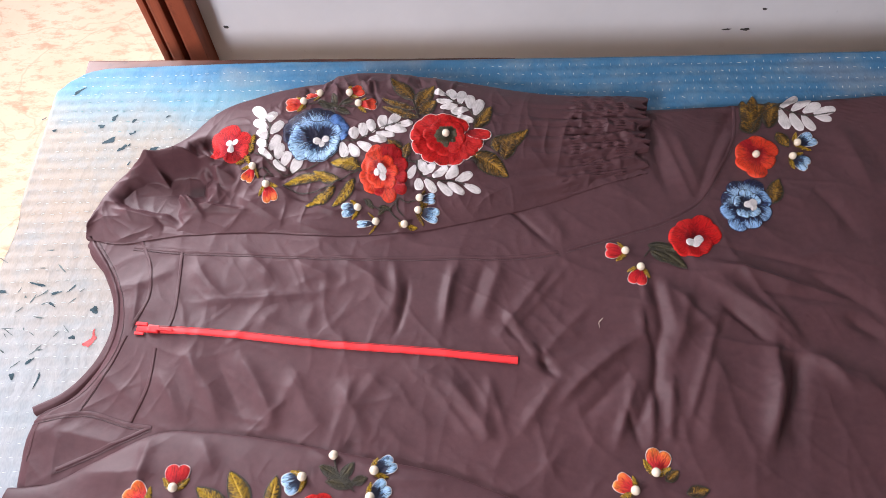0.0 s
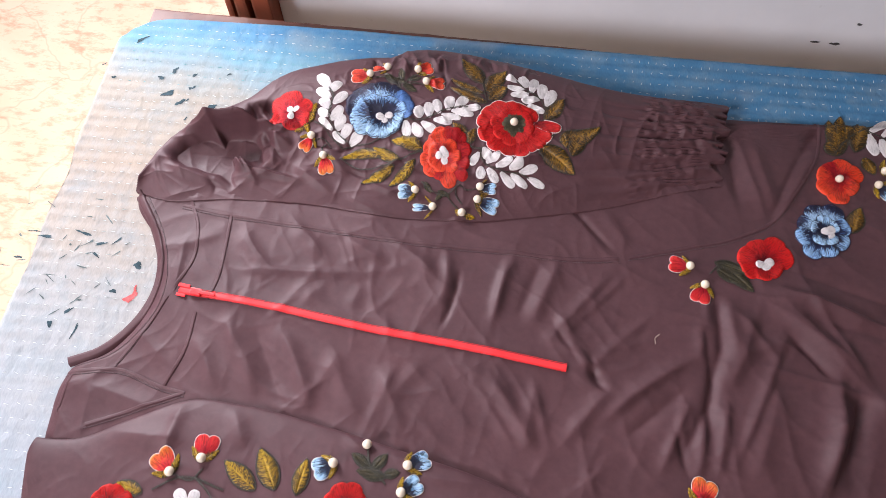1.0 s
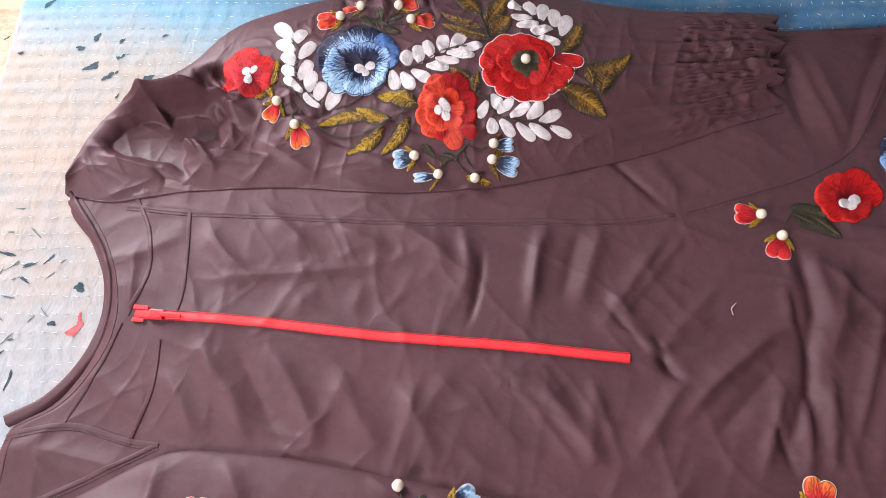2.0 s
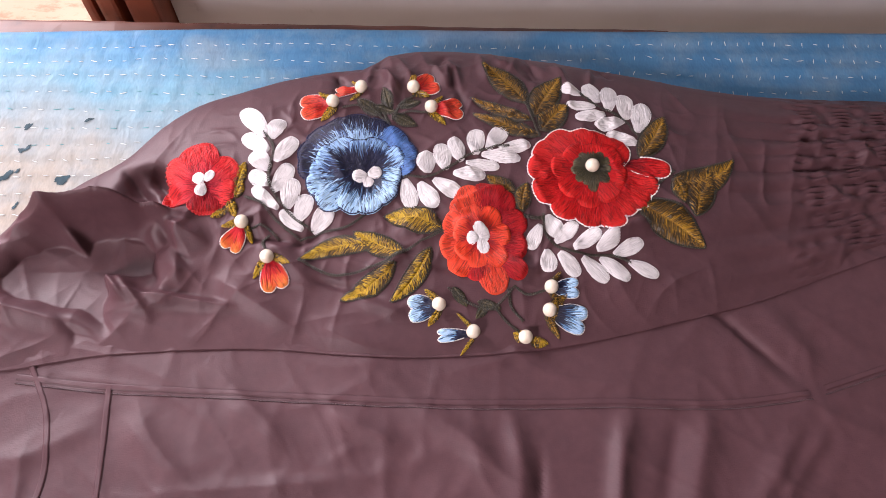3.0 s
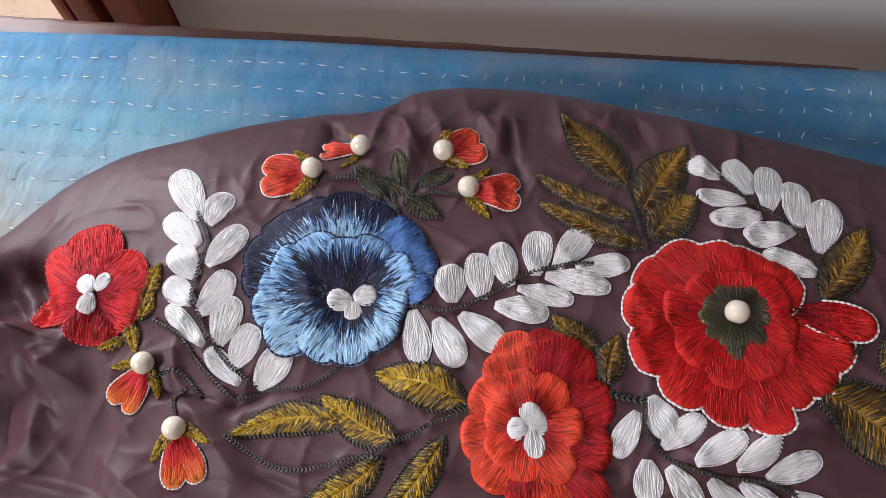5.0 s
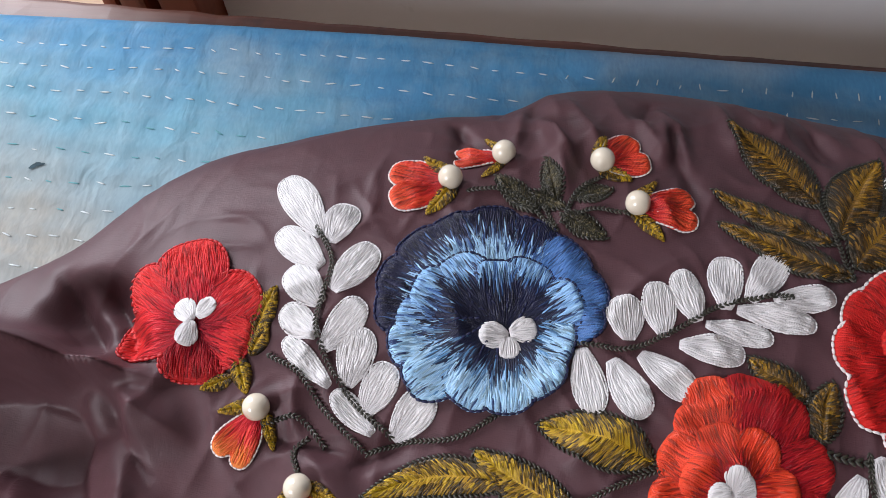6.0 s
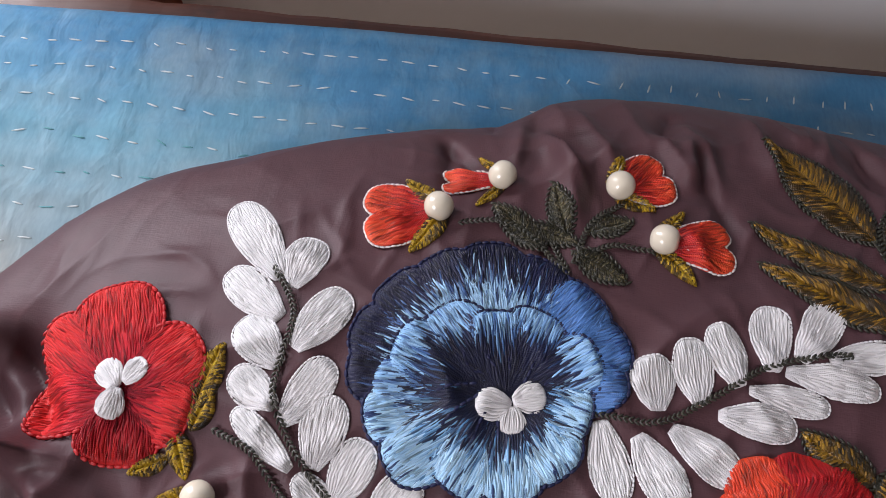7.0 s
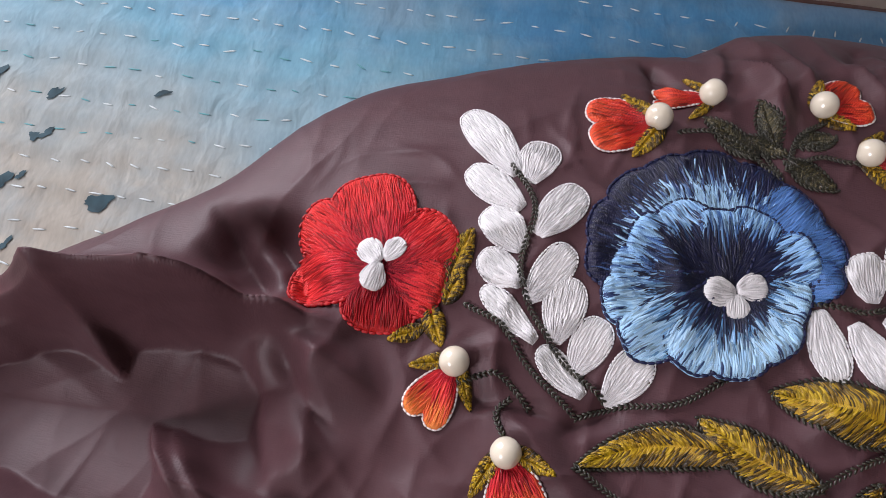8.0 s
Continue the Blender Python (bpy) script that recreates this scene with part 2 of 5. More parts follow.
            layer.data.foreach_set("uv", np.asarray(data, dtype=np.float32)[loops].ravel())
    if smooth:
        me.polygons.foreach_set("use_smooth", [True] * len(me.polygons))
    me.update()
    ob = new(name, me)
    ob.parent = parent
    if label:
        tagged(ob, label)
    return ob

def grid_faces(n, m):
    return [(i * m + j, (i + 1) * m + j, (i + 1) * m + j + 1, i * m + j + 1) for i in range(n - 1) for j in range(m - 1)]

def box_mesh(bm, x0, y0, z0, x1, y1, z1, bevel=0.0):
    r = bmesh.ops.create_cube(bm, size=1.0)
    for v in r["verts"]:
        v.co = ((x0 + x1) / 2 + v.co.x * (x1 - x0), (y0 + y1) / 2 + v.co.y * (y1 - y0), (z0 + z1) / 2 + v.co.z * (z1 - z0))
    if bevel:
        es = list({e for v in r["verts"] for e in v.link_edges})
        bmesh.ops.bevel(bm, geom=es, offset=bevel, segments=2, profile=0.7, affect="EDGES")

def part(name, bm, mat, parent=None, label="", smooth=False):
    me = bpy.data.meshes.new(name)
    bm.to_mesh(me); bm.free()
    me.materials.append(mat)
    if smooth:
        me.polygons.foreach_set("use_smooth", [True] * len(me.polygons))
    ob = new(name, me)
    ob.parent = parent
    if label:
        tagged(ob, label)
    return ob

def box(name, dims, mat, parent=None, label="", bevel=0.0):
    bm = bmesh.new()
    box_mesh(bm, *dims, bevel)
    return part(name, bm, mat, parent, label)

# ---- relief of the lying dress ----
def step(a, b, x):
    k = np.clip((x - a) / (b - a), 0, 1)
    return k * k * (3 - 2 * k)

def curve(xs, ys, x):
    """A smooth line through a few knots."""
    xs, ys = np.asarray(xs, float), np.asarray(ys, float)
    m = np.gradient(ys, xs)
    x = np.clip(x, xs[0], xs[-1])
    i = np.clip(np.searchsorted(xs, x) - 1, 0, len(xs) - 2)
    h = xs[i + 1] - xs[i]
    k = (x - xs[i]) / h
    return ((1 + 2 * k) * (1 - k) ** 2 * ys[i] + k * (1 - k) ** 2 * h * m[i]
            + k * k * (3 - 2 * k) * ys[i + 1] + k * k * (k - 1) * h * m[i + 1])

FOLDS = {"body": [], "sleeve": [], "near": []}

def fold(where, x0, y0, x1, y1, h, w, bend=0.0, sharp=1.0):
    """A ridge (h > 0) or crease (h < 0) from one place to another; bend bows it sideways; sharp steepens its far flank."""
    FOLDS[where].append((x0, y0, x1, y1, h, w, bend, sharp))

def folds_at(where, X, Y):
    Z = np.zeros_like(X)
    for x0, y0, x1, y1, h, w, bend, sharp in FOLDS[where]:
        dx, dy = x1 - x0, y1 - y0
        L = math.hypot(dx, dy)
        ux, uy = dx / L, dy / L
        t = ((X - x0) * ux + (Y - y0) * uy) / L
        near = (t > -0.3) & (t < 1.3)
        d = (-(X - x0) * uy + (Y - y0) * ux) - bend * 4 * t * (1 - t)
        near &= np.abs(d) < 4 * w
        tt, dd = t[near], d[near]
        ends = step(-0.18, 0.3, tt) * (1 - step(0.7, 1.18, tt))
        w_ = w * 0.72
        ww = np.where(dd > 0, w_ / sharp, w_)
        Z[near] += 1.45 * h * ends * (0.6 * np.exp(-(dd / ww) ** 2) + 0.5 * np.exp(-np.abs(dd) / (0.8 * ww)))
    return Z

def ripple(X, Y, seed, size, n=7):
    r = np.random.RandomState(seed)
    Z = np.zeros_like(X)
    for _ in range(n):
        a, p, s = r.uniform(0, math.pi), r.uniform(0, 6.28), size * r.uniform(0.6, 1.7)
        u = (X * math.cos(a) + Y * math.sin(a)) / s
        v = (-X * math.sin(a) + Y * math.cos(a)) / s
        Z += np.sin(6.28 * u + p + 1.6 * np.sin(2.1 * v + p * 2)) * np.sin(1.9 * v + p)
    return Z / n

def crumple(X, Y, seed, size, n=6, sharp=3.0):
    """Crossing creases of crushed cotton, each fading in and out."""
    r = np.random.RandomState(seed)
    Z = np.zeros_like(X)
    for _ in range(n):
        a, p, s = r.uniform(0, math.pi), r.uniform(0, 6.28), size * r.uniform(0.7, 1.6)
        u = (X * math.cos(a) + Y * math.sin(a)) / s
        v = (-X * math.sin(a) + Y * math.cos(a)) / s
        line = 1 - np.abs(np.sin(math.pi * u + p + 1.3 * np.sin(0.9 * v + p * 3) + 0.5 * np.sin(2.3 * v + p)))
        mask = step(0.1, 0.9, np.sin(1.1 * u + p * 5 + 1.2 * np.sin(0.7 * v)) * np.sin(1.25 * v + p * 7))
        Z += line ** sharp * mask * r.uniform(0.6, 1.2)
    return Z / n * 2.2

def body_left(y):
    return curve([-0.34, -0.25, -0.19, -0.16, -0.12, -0.092, -0.078, -0.066, -0.045, -0.019, 0.012, 0.046, 0.075, 0.088, 0.12, 0.15, 0.20, 0.25, 0.275, 0.29, 0.33],
                 [0.05, -0.01, -0.035, -0.052, -0.063, -0.066, -0.062, -0.045, -0.031, -0.024, -0.027, -0.046, -0.074, -0.076, -0.068, -0.05, 0.0, 0.06, 0.25, 0.40, 0.62], y)

def body_far(x):
    return curve([-0.1, 0.3, 0.42, 0.55, 0.68, 1.2], [0.272, 0.272, 0.279, 0.296, 0.318, 0.36], x)

def body_height(X, Y):
    Z = 0.0085 + 0.52 * folds_at("body", X, Y)
    Z += 0.0016 * ripple(X, Y, 3, 0.11) + 0.0030 * crumple(X, Y, 5, 0.055) + 0.0016 * crumple(X, Y, 6, 0.024) + 0.0026 * crumple(X, Y, 9, 0.085, 8, 9.0) + 0.0020 * crumple(X, Y, 12, 0.045, 8, 8.0)
    skirt = step(0.34, 0.5, X)
    Z += skirt * (0.004 * ripple(X * 0.45, Y, 8, 0.09) + 0.003)
    Z += 0.0015 * np.exp(-(((Y - 0.0) / 0.012) ** 2)) * step(0.0, 0.03, X) * (1 - step(0.31, 0.33, X))
    edge = np.minimum(X - body_left(Y), (body_far(X) - Y) * 1.0)
    return 0.0015 + (Z - 0.0015) * np.clip(edge / 0.010, 0, 1) ** 0.5

def far_top(x):
    return curve([-0.078, -0.070, -0.055, -0.030, -0.006, 0.003, 0.016, 0.047, 0.09, 0.114, 0.127, 0.15, 0.18, 0.21, 0.26, 0.316, 0.36, 0.43],
                 [0.10, 0.135, 0.163, 0.187, 0.210, 0.224, 0.239, 0.257, 0.274, 0.282, 0.292, 0.298, 0.300, 0.298, 0.293, 0.286, 0.286, 0.291], x)

def far_low(x):
    return curve([-0.078, -0.05, 0.003, 0.077, 0.148, 0.23, 0.29, 0.334, 0.374, 0.43],
                 [0.084, 0.080, 0.092, 0.103, 0.105, 0.118, 0.137, 0.153, 0.172, 0.196], x)

def puff(k, rise=0.5):
    return np.clip(4 * k * (1 - k), 0, 1) ** rise

def far_height(X, Y):
    a, b = far_low(X), far_top(X)
    k = (Y - a) / (b - a)
    top = curve([-0.08, -0.04, 0.02, 0.08, 0.13, 0.2, 0.3, 0.36, 0.43], [0.006, 0.011, 0.016, 0.022, 0.021, 0.020, 0.017, 0.015, 0.013], X)
    k2 = np.clip(k, 0, 1)
    top = top + 0.0035 * step(-0.02, 0.03, X) * (1 - step(0.30, 0.36, X))
    Z = top * np.where(k2 < 0.62, np.sin(math.pi / 2 * np.clip(k2 / 0.62, 0, 1)), np.sqrt(np.clip(1 - (np.clip(k2 - 0.62, 0, 1) / 0.38) ** 2.4, 0, 1)))
    Z = Z * (1 - 0.35 * (1 - step(0.10, 0.17, X)) * (1 - step(0.30, 0.62, k2)))
    inside = np.clip(4 * k * (1 - k), 0, 1)
    Z += inside ** 0.6 * (folds_at("sleeve", X, Y) + 0.0010 * ripple(X, Y, 21, 0.06) + 0.0044 * crumple(X, Y, 22, 0.05) + 0.0040 * crumple(X, Y, 24, 0.022))
    # the stitching draws the cloth up into fine puckers
    sewn = np.exp(-(((X - 0.16) / 0.14) ** 4 + ((Y - 0.20 - 0.05 * (X - 0.16)) / 0.085) ** 4))
    Z += sewn * inside ** 0.6 * (0.0042 * crumple(X, Y, 27, 0.014, 9, 2.6) - 0.0006)
    g = np.exp(-((X - 0.385) / 0.065) ** 2)
    pleat = np.abs(np.sin(k * 24 + 2.2 * np.sin(k * 7 + X * 6) + 4 * X)) * 1.6 + np.sin(k * 51 + 3 * np.sin(k * 5) + 22 * X) * 0.7
    Z += 0.0016 * g * (pleat - 0.8) * inside ** 0.5
    cuff = step(0.350, 0.362, X) * (1 - step(0.412, 0.420, X))
    band = (X - 0.356) / 0.0105
    shirr = np.zeros_like(X)
    for i in range(7):
        w_ = np.exp(-((band - i) / 0.42) ** 2)
        shirr += w_ * np.abs(np.sin(k * (58 + 17 * math.sin(i * 2.7)) + i * 4.9 + 2.6 * np.sin(k * (11 + 3 * i) + i) + 0.5 * band))
    Z += cuff * inside ** 0.5 * 0.0030 * (shirr - 0.4)
    Z -= cuff * inside ** 0.5 * 0.0007 * np.cos(band * 6.28 + 0.9 * np.sin(k * 31))
    end = step(0.415, 0.432, X)
    return np.maximum(np.maximum(0.0095 + Z * (1 - 0.3 * end), 0.0045), body_height(X, Y) + 0.0010)

def near_low(x):
    return curve([-0.062, -0.05, -0.03, 0.0, 0.05, 0.15, 0.3, 0.43], [-0.150, -0.185, -0.215, -0.245, -0.27, -0.285, -0.275, -0.25], x)

def near_top(x):
    return curve([-0.062, -0.045, -0.03, 0.0, 0.043, 0.081, 0.159, 0.211, 0.273, 0.35, 0.43],
                 [-0.138, -0.136, -0.132, -0.112, -0.086, -0.082, -0.085, -0.090, -0.097, -0.118, -0.145], x)

def near_height(X, Y):
    a, b = near_low(X), near_top(X)
    k = (Y - a) / (b - a)
    top = curve([-0.07, 0.0, 0.08, 0.2, 0.3, 0.43], [0.005, 0.008, 0.011, 0.013, 0.012, 0.010], X)
    inside = np.clip(4 * k * (1 - k), 0, 1)
    return 0.0095 + top * puff(k, 0.42) + inside ** 0.6 * (folds_at("near", X, Y) + 0.0011 * ripple(X, Y, 31, 0.06) + 0.0030 * crumple(X, Y, 32, 0.05) + 0.0012 * crumple(X, Y, 33, 0.02))

def cloth_top(X, Y):
    """The uppermost cloth over a place of the plan."""
    X, Y = np.asarray(X, float), np.asarray(Y, float)
    Z = body_height(X, Y)
    s = (X > -0.078) & (X < 0.432) & (Y > far_low(X)) & (Y < far_top(X))
    Z = np.where(s, np.maximum(Z, far_height(X, Y)), Z)
    n = (X > -0.062) & (X < 0.432) & (Y > near_low(X)) & (Y < near_top(X))
    return np.where(n, np.maximum(Z, near_height(X, Y)), Z)
fold("body", 0.223, 0.065, 0.218, 0.015, -0.0035, 0.004, 0.002, 1.6)
fold("body", 0.208, 0.082, 0.213, 0.034, 0.004, 0.008, 0.003, 1.0)
fold("body", 0.265, 0.087, 0.259, 0.034, 0.0045, 0.007, -0.002, 1.0)
fold("body", 0.288, 0.089, 0.278, 0.038, -0.002, 0.006, 0, 1.0)
fold("body", 0.303, 0.092, 0.289, 0.033, 0.004, 0.009, 0, 1.0)
fold("body", 0.345, 0.087, 0.305, 0.021, 0.004, 0.01, 0, 1.8)
fold("body", 0.161, 0.082, 0.209, 0.051, 0.0035, 0.009, 0.003, 1.0)
fold("body", 0.053, 0.032, 0.138, 0.046, 0.0025, 0.007, 0, 1.5)
fold("body", 0.122, 0.076, 0.156, 0.063, 0.003, 0.008, 0, 1.0)
fold("body", 0.072, 0.076, 0.105, 0.054, 0.003, 0.012, 0, 1.0)
fold("body", 0.028, 0.063, 0.063, 0.031, 0.003, 0.012, 0, 1.0)
fold("body", 0.338, 0.017, 0.348, -0.007, -0.003, 0.005, 0, 1.0)
fold("body", 0.31, 0.021, 0.349, 0.005, 0.003, 0.007, 0, 1.0)
fold("body", 0.145, 0.036, 0.141, 0.014, 0.002, 0.01, 0, 1.0)
fold("body", 0.108, 0.027, 0.104, 0.008, 0.002, 0.012, 0, 1.0)
fold("body", 0.312, 0.146, 0.347, 0.113, -0.002, 0.004, 0, 1.5)
fold("body", 0.333, 0.151, 0.361, 0.118, 0.002, 0.008, 0, 1.0)
fold("body", 0.044, -0.018, 0.086, -0.07, 0.0035, 0.01, 0.003, 1.0)
fold("body", 0.09, -0.015, 0.131, -0.071, 0.0045, 0.01, 0.003, 1.0)
fold("body", 0.069, -0.017, 0.108, -0.07, -0.0025, 0.008, 0, 1.0)
fold("body", 0.027, -0.037, 0.057, -0.072, 0.003, 0.01, 0, 1.0)
fold("body", 0.135, -0.027, 0.171, -0.073, 0.003, 0.012, 0, 1.0)
fold("body", 0.178, -0.031, 0.206, -0.074, 0.004, 0.011, 0, 1.0)
fold("body", 0.21, -0.019, 0.192, -0.051, 0.002, 0.01, 0, 1.0)
fold("body", 0.236, -0.013, 0.291, -0.046, 0.004, 0.012, 0.004, 1.0)
fold("body", 0.263, -0.016, 0.307, -0.068, 0.0035, 0.01, 0, 1.0)
fold("body", 0.3, -0.021, 0.298, -0.065, 0.003, 0.01, 0, 1.0)
fold("body", 0.435, 0.087, 0.442, 0.034, -0.004, 0.006, 0, 1.0)
fold("body", 0.444, 0.084, 0.452, 0.037, 0.005, 0.009, 0, 1.0)
fold("body", 0.441, 0.044, 0.434, -0.034, -0.005, 0.006, -0.003, 1.0)
fold("body", 0.426, 0.08, 0.425, 0.031, 0.004, 0.008, 0, 1.0)
fold("body", 0.42, 0.029, 0.357, -0.033, 0.005, 0.01, -0.003, 1.6)
fold("body", 0.417, 0.006, 0.375, -0.044, -0.003, 0.007, 0, 1.0)
fold("body", 0.418, -0.008, 0.401, -0.063, 0.004, 0.006, 0, 1.0)
fold("body", 0.431, -0.013, 0.428, -0.061, 0.004, 0.006, 0, 1.0)
fold("body", 0.447, -0.001, 0.442, -0.057, 0.0045, 0.007, 0, 1.0)
fold("body", 0.409, -0.031, 0.42, -0.062, -0.003, 0.004, 0, 1.0)
fold("body", 0.462, 0.078, 0.447, 0.012, 0.005, 0.013, 0.004, 1.5)
fold("body", 0.358, -0.008, 0.327, -0.059, 0.004, 0.009, 0, 1.0)
fold("body", 0.339, 0.006, 0.355, -0.013, -0.003, 0.006, 0, 1.0)
fold("body", 0.312, 0.043, 0.341, -0.007, 0.003, 0.012, 0, 1.0)
fold("body", 0.484, 0.103, 0.558, 0.085, 0.006, 0.014, 0.003, 1.8)
fold("body", 0.475, 0.091, 0.545, 0.049, 0.004, 0.01, 0, 1.0)
fold("body", 0.493, 0.065, 0.527, 0.035, -0.004, 0.006, 0, 1.0)
fold("body", 0.531, 0.032, 0.517, -0.052, 0.008, 0.013, 0.004, 1.7)
fold("body", 0.546, 0.031, 0.537, -0.048, -0.006, 0.01, 0, 1.0)
fold("body", 0.485, 0.017, 0.469, -0.055, 0.004, 0.014, 0, 1.0)
fold("body", 0.455, 0.037, 0.493, 0.061, 0.003, 0.01, 0, 1.0)
fold("body", 0.481, 0.102, 0.553, 0.029, 0.004, 0.012, 0, 1.0)
fold("body", 0.542, 0.018, 0.52, -0.057, 0.006, 0.01, 0, 1.6)
fold("body", 0.561, 0.02, 0.613, -0.004, 0.006, 0.016, 0, 1.0)
fold("body", 0.594, 0.063, 0.622, 0.045, -0.005, 0.01, 0, 1.0)
fold("body", 0.568, 0.104, 0.626, 0.066, -0.005, 0.012, 0, 1.0)
fold("body", 0.488, 0.186, 0.514, 0.248, 0.005, 0.007, 0, 1.3)
fold("body", 0.46, 0.25, 0.478, 0.191, 0.004, 0.01, 0, 1.0)
fold("body", 0.438, 0.256, 0.451, 0.183, -0.005, 0.01, 0, 1.0)
fold("body", 0.618, 0.27, 0.637, 0.198, 0.006, 0.018, 0, 1.0)
fold("body", 0.585, 0.194, 0.622, 0.142, -0.004, 0.012, 0, 1.0)
fold("body", -0.026, 0.034, 0.014, 0.06, 0.002, 0.008, 0, 1.0)
fold("body", -0.024, -0.039, 0.015, -0.064, 0.002, 0.009, 0, 1.0)
fold("body", -0.043, -0.091, 0.02, -0.099, 0.003, 0.01, 0, 1.0)
fold("body", -0.007, 0.0, -0.014, 0.042, 0.002, 0.005, 0, 1.0)
fold("sleeve", -0.039, 0.165, -0.008, 0.132, 0.006, 0.009, 0.003, 1.5)
fold("sleeve", -0.042, 0.141, -0.054, 0.121, -0.008, 0.014, 0, 1.0)
fold("sleeve", -0.019, 0.151, 0.024, 0.116, 0.006, 0.007, 0.002, 1.7)
fold("sleeve", -0.024, 0.139, 0.008, 0.105, -0.005, 0.006, 0, 1.0)
fold("sleeve", 0.011, 0.124, 0.064, 0.122, 0.004, 0.005, 0, 1.6)
fold("sleeve", 0.097, 0.115, 0.059, 0.134, 0.004, 0.008, 0, 1.0)
fold("sleeve", 0.014, 0.164, 0.033, 0.123, 0.003, 0.008, 0, 1.0)
fold("sleeve", 0.005, 0.174, 0.018, 0.162, -0.003, 0.006, 0, 1.0)
fold("sleeve", -0.056, 0.113, -0.002, 0.105, 0.004, 0.01, 0, 1.0)
fold("sleeve", -0.016, 0.108, 0.012, 0.087, -0.004, 0.005, 0, 1.0)
fold("sleeve", 0.111, 0.112, 0.18, 0.102, 0.003, 0.009, 0, 1.0)
fold("sleeve", -0.003, 0.18, 0.02, 0.164, -0.006, 0.01, 0, 1.0)
fold("sleeve", 0.018, 0.164, 0.048, 0.153, 0.004, 0.007, 0, 1.0)
fold("sleeve", 0.104, 0.136, 0.078, 0.158, 0.003, 0.008, 0, 1.0)
fold("sleeve", 0.112, 0.281, 0.11, 0.269, -0.003, 0.003, 0, 1.0)
fold("sleeve", 0.124, 0.289, 0.13, 0.27, 0.003, 0.005, 0, 1.0)
fold("sleeve", 0.121, 0.282, 0.122, 0.269, -0.003, 0.004, 0, 1.0)
fold("sleeve", 0.142, 0.294, 0.151, 0.268, 0.002, 0.005, 0, 1.0)
fold("sleeve", 0.164, 0.268, 0.173, 0.244, -0.002, 0.004, 0, 1.0)
fold("sleeve", 0.16, 0.244, 0.166, 0.233, 0.002, 0.004, 0, 1.0)
fold("sleeve", 0.007, 0.191, 0.029, 0.166, -0.008, 0.008, 0.003, 1.0)
fold("sleeve", 0.029, 0.166, -0.051, 0.157, 0.01, 0.01, -0.002, 2.8)
fold("sleeve", 0.023, 0.15, -0.042, 0.14, -0.016, 0.016, 0, 1.0)
fold("sleeve", 0.006, 0.126, -0.03, 0.128, -0.008, 0.016, 0, 1.0)
fold("sleeve", -0.028, 0.152, 0.01, 0.124, 0.004, 0.01, 0, 1.0)
fold("sleeve", -0.032, 0.145, -0.006, 0.121, -0.006, 0.014, 0, 1.0)
fold("sleeve", 0.031, 0.159, 0.038, 0.131, 0.004, 0.008, 0, 1.0)
fold("sleeve", 0.012, 0.147, 0.03, 0.129, -0.004, 0.01, 0, 1.0)
fold("sleeve", 0.313, 0.135, 0.342, 0.112, -0.004, 0.005, 0, 1.0)
fold("sleeve", 0.218, 0.103, 0.347, 0.155, 0.003, 0.006, 0, 1.0)
fold("sleeve", 0.252, 0.091, 0.344, 0.125, 0.003, 0.008, 0, 1.0)
fold("sleeve", 0.112, 0.116, 0.163, 0.097, 0.004, 0.01, 0, 1.0)
fold("near", 0.038, -0.086, 0.041, -0.128, 0.003, 0.008, 0, 1.0)
fold("near", 0.078, -0.086, 0.096, -0.112, 0.003, 0.01, 0, 1.0)
fold("near", 0.167, -0.087, 0.182, -0.096, 0.003, 0.006, 0, 1.0)
fold("near", 0.203, -0.096, 0.271, -0.097, 0.003, 0.006, 0, 1.0)
fold("near", 0.231, -0.106, 0.28, -0.102, 0.003, 0.006, 0, 1.0)
fold("near", -0.006, -0.122, 0.05, -0.118, 0.003, 0.012, 0, 1.0)
fold("sleeve", 0.224, 0.287, 0.231, 0.26, 0.0026, 0.004130079241885338, 0, 1.0)
fold("sleeve", 0.206, 0.282, 0.212, 0.268, -0.003, 0.004752251229376557, 0, 1.0)
fold("sleeve", 0.118, 0.275, 0.118, 0.254, 0.0026, 0.0031233267861067167, 0, 1.0)
fold("sleeve", 0.246, 0.298, 0.242, 0.27, 0.0034, 0.0028990105308950957, 0, 1.0)
fold("sleeve", 0.259, 0.306, 0.261, 0.293, -0.003, 0.004930843224216341, 0, 1.0)
fold("sleeve", 0.097, 0.264, 0.109, 0.252, -0.003, 0.0032232629193673164, 0, 1.0)
fold("sleeve", 0.292, 0.301, 0.295, 0.287, 0.0026, 0.0029921976098150815, 0, 1.0)
fold("sleeve", 0.293, 0.305, 0.285, 0.285, -0.003, 0.0031595298473749258, 0, 1.0)
fold("sleeve", 0.165, 0.276, 0.17, 0.255, 0.0026, 0.003344742154069663, 0, 1.0)
fold("sleeve", 0.16, 0.275, 0.163, 0.259, 0.0034, 0.0036813458745306197, 0, 1.0)
fold("sleeve", 0.13, 0.283, 0.144, 0.256, 0.0034, 0.004612202223470325, 0, 1.0)
fold("sleeve", 0.1, 0.264, 0.103, 0.243, -0.003, 0.0036320556336404217, 0, 1.0)
fold("sleeve", 0.241, 0.292, 0.25, 0.281, -0.003, 0.004824138298993802, 0, 1.0)
fold("sleeve", 0.288, 0.305, 0.286, 0.284, 0.0034, 0.0027701321726620824, 0, 1.0)
fold("sleeve", 0.25, 0.289, 0.256, 0.279, -0.003, 0.0030212084826219928, 0, 1.0)
fold("sleeve", 0.201, 0.292, 0.197, 0.275, 0.0026, 0.0038628600927455973, 0, 1.0)
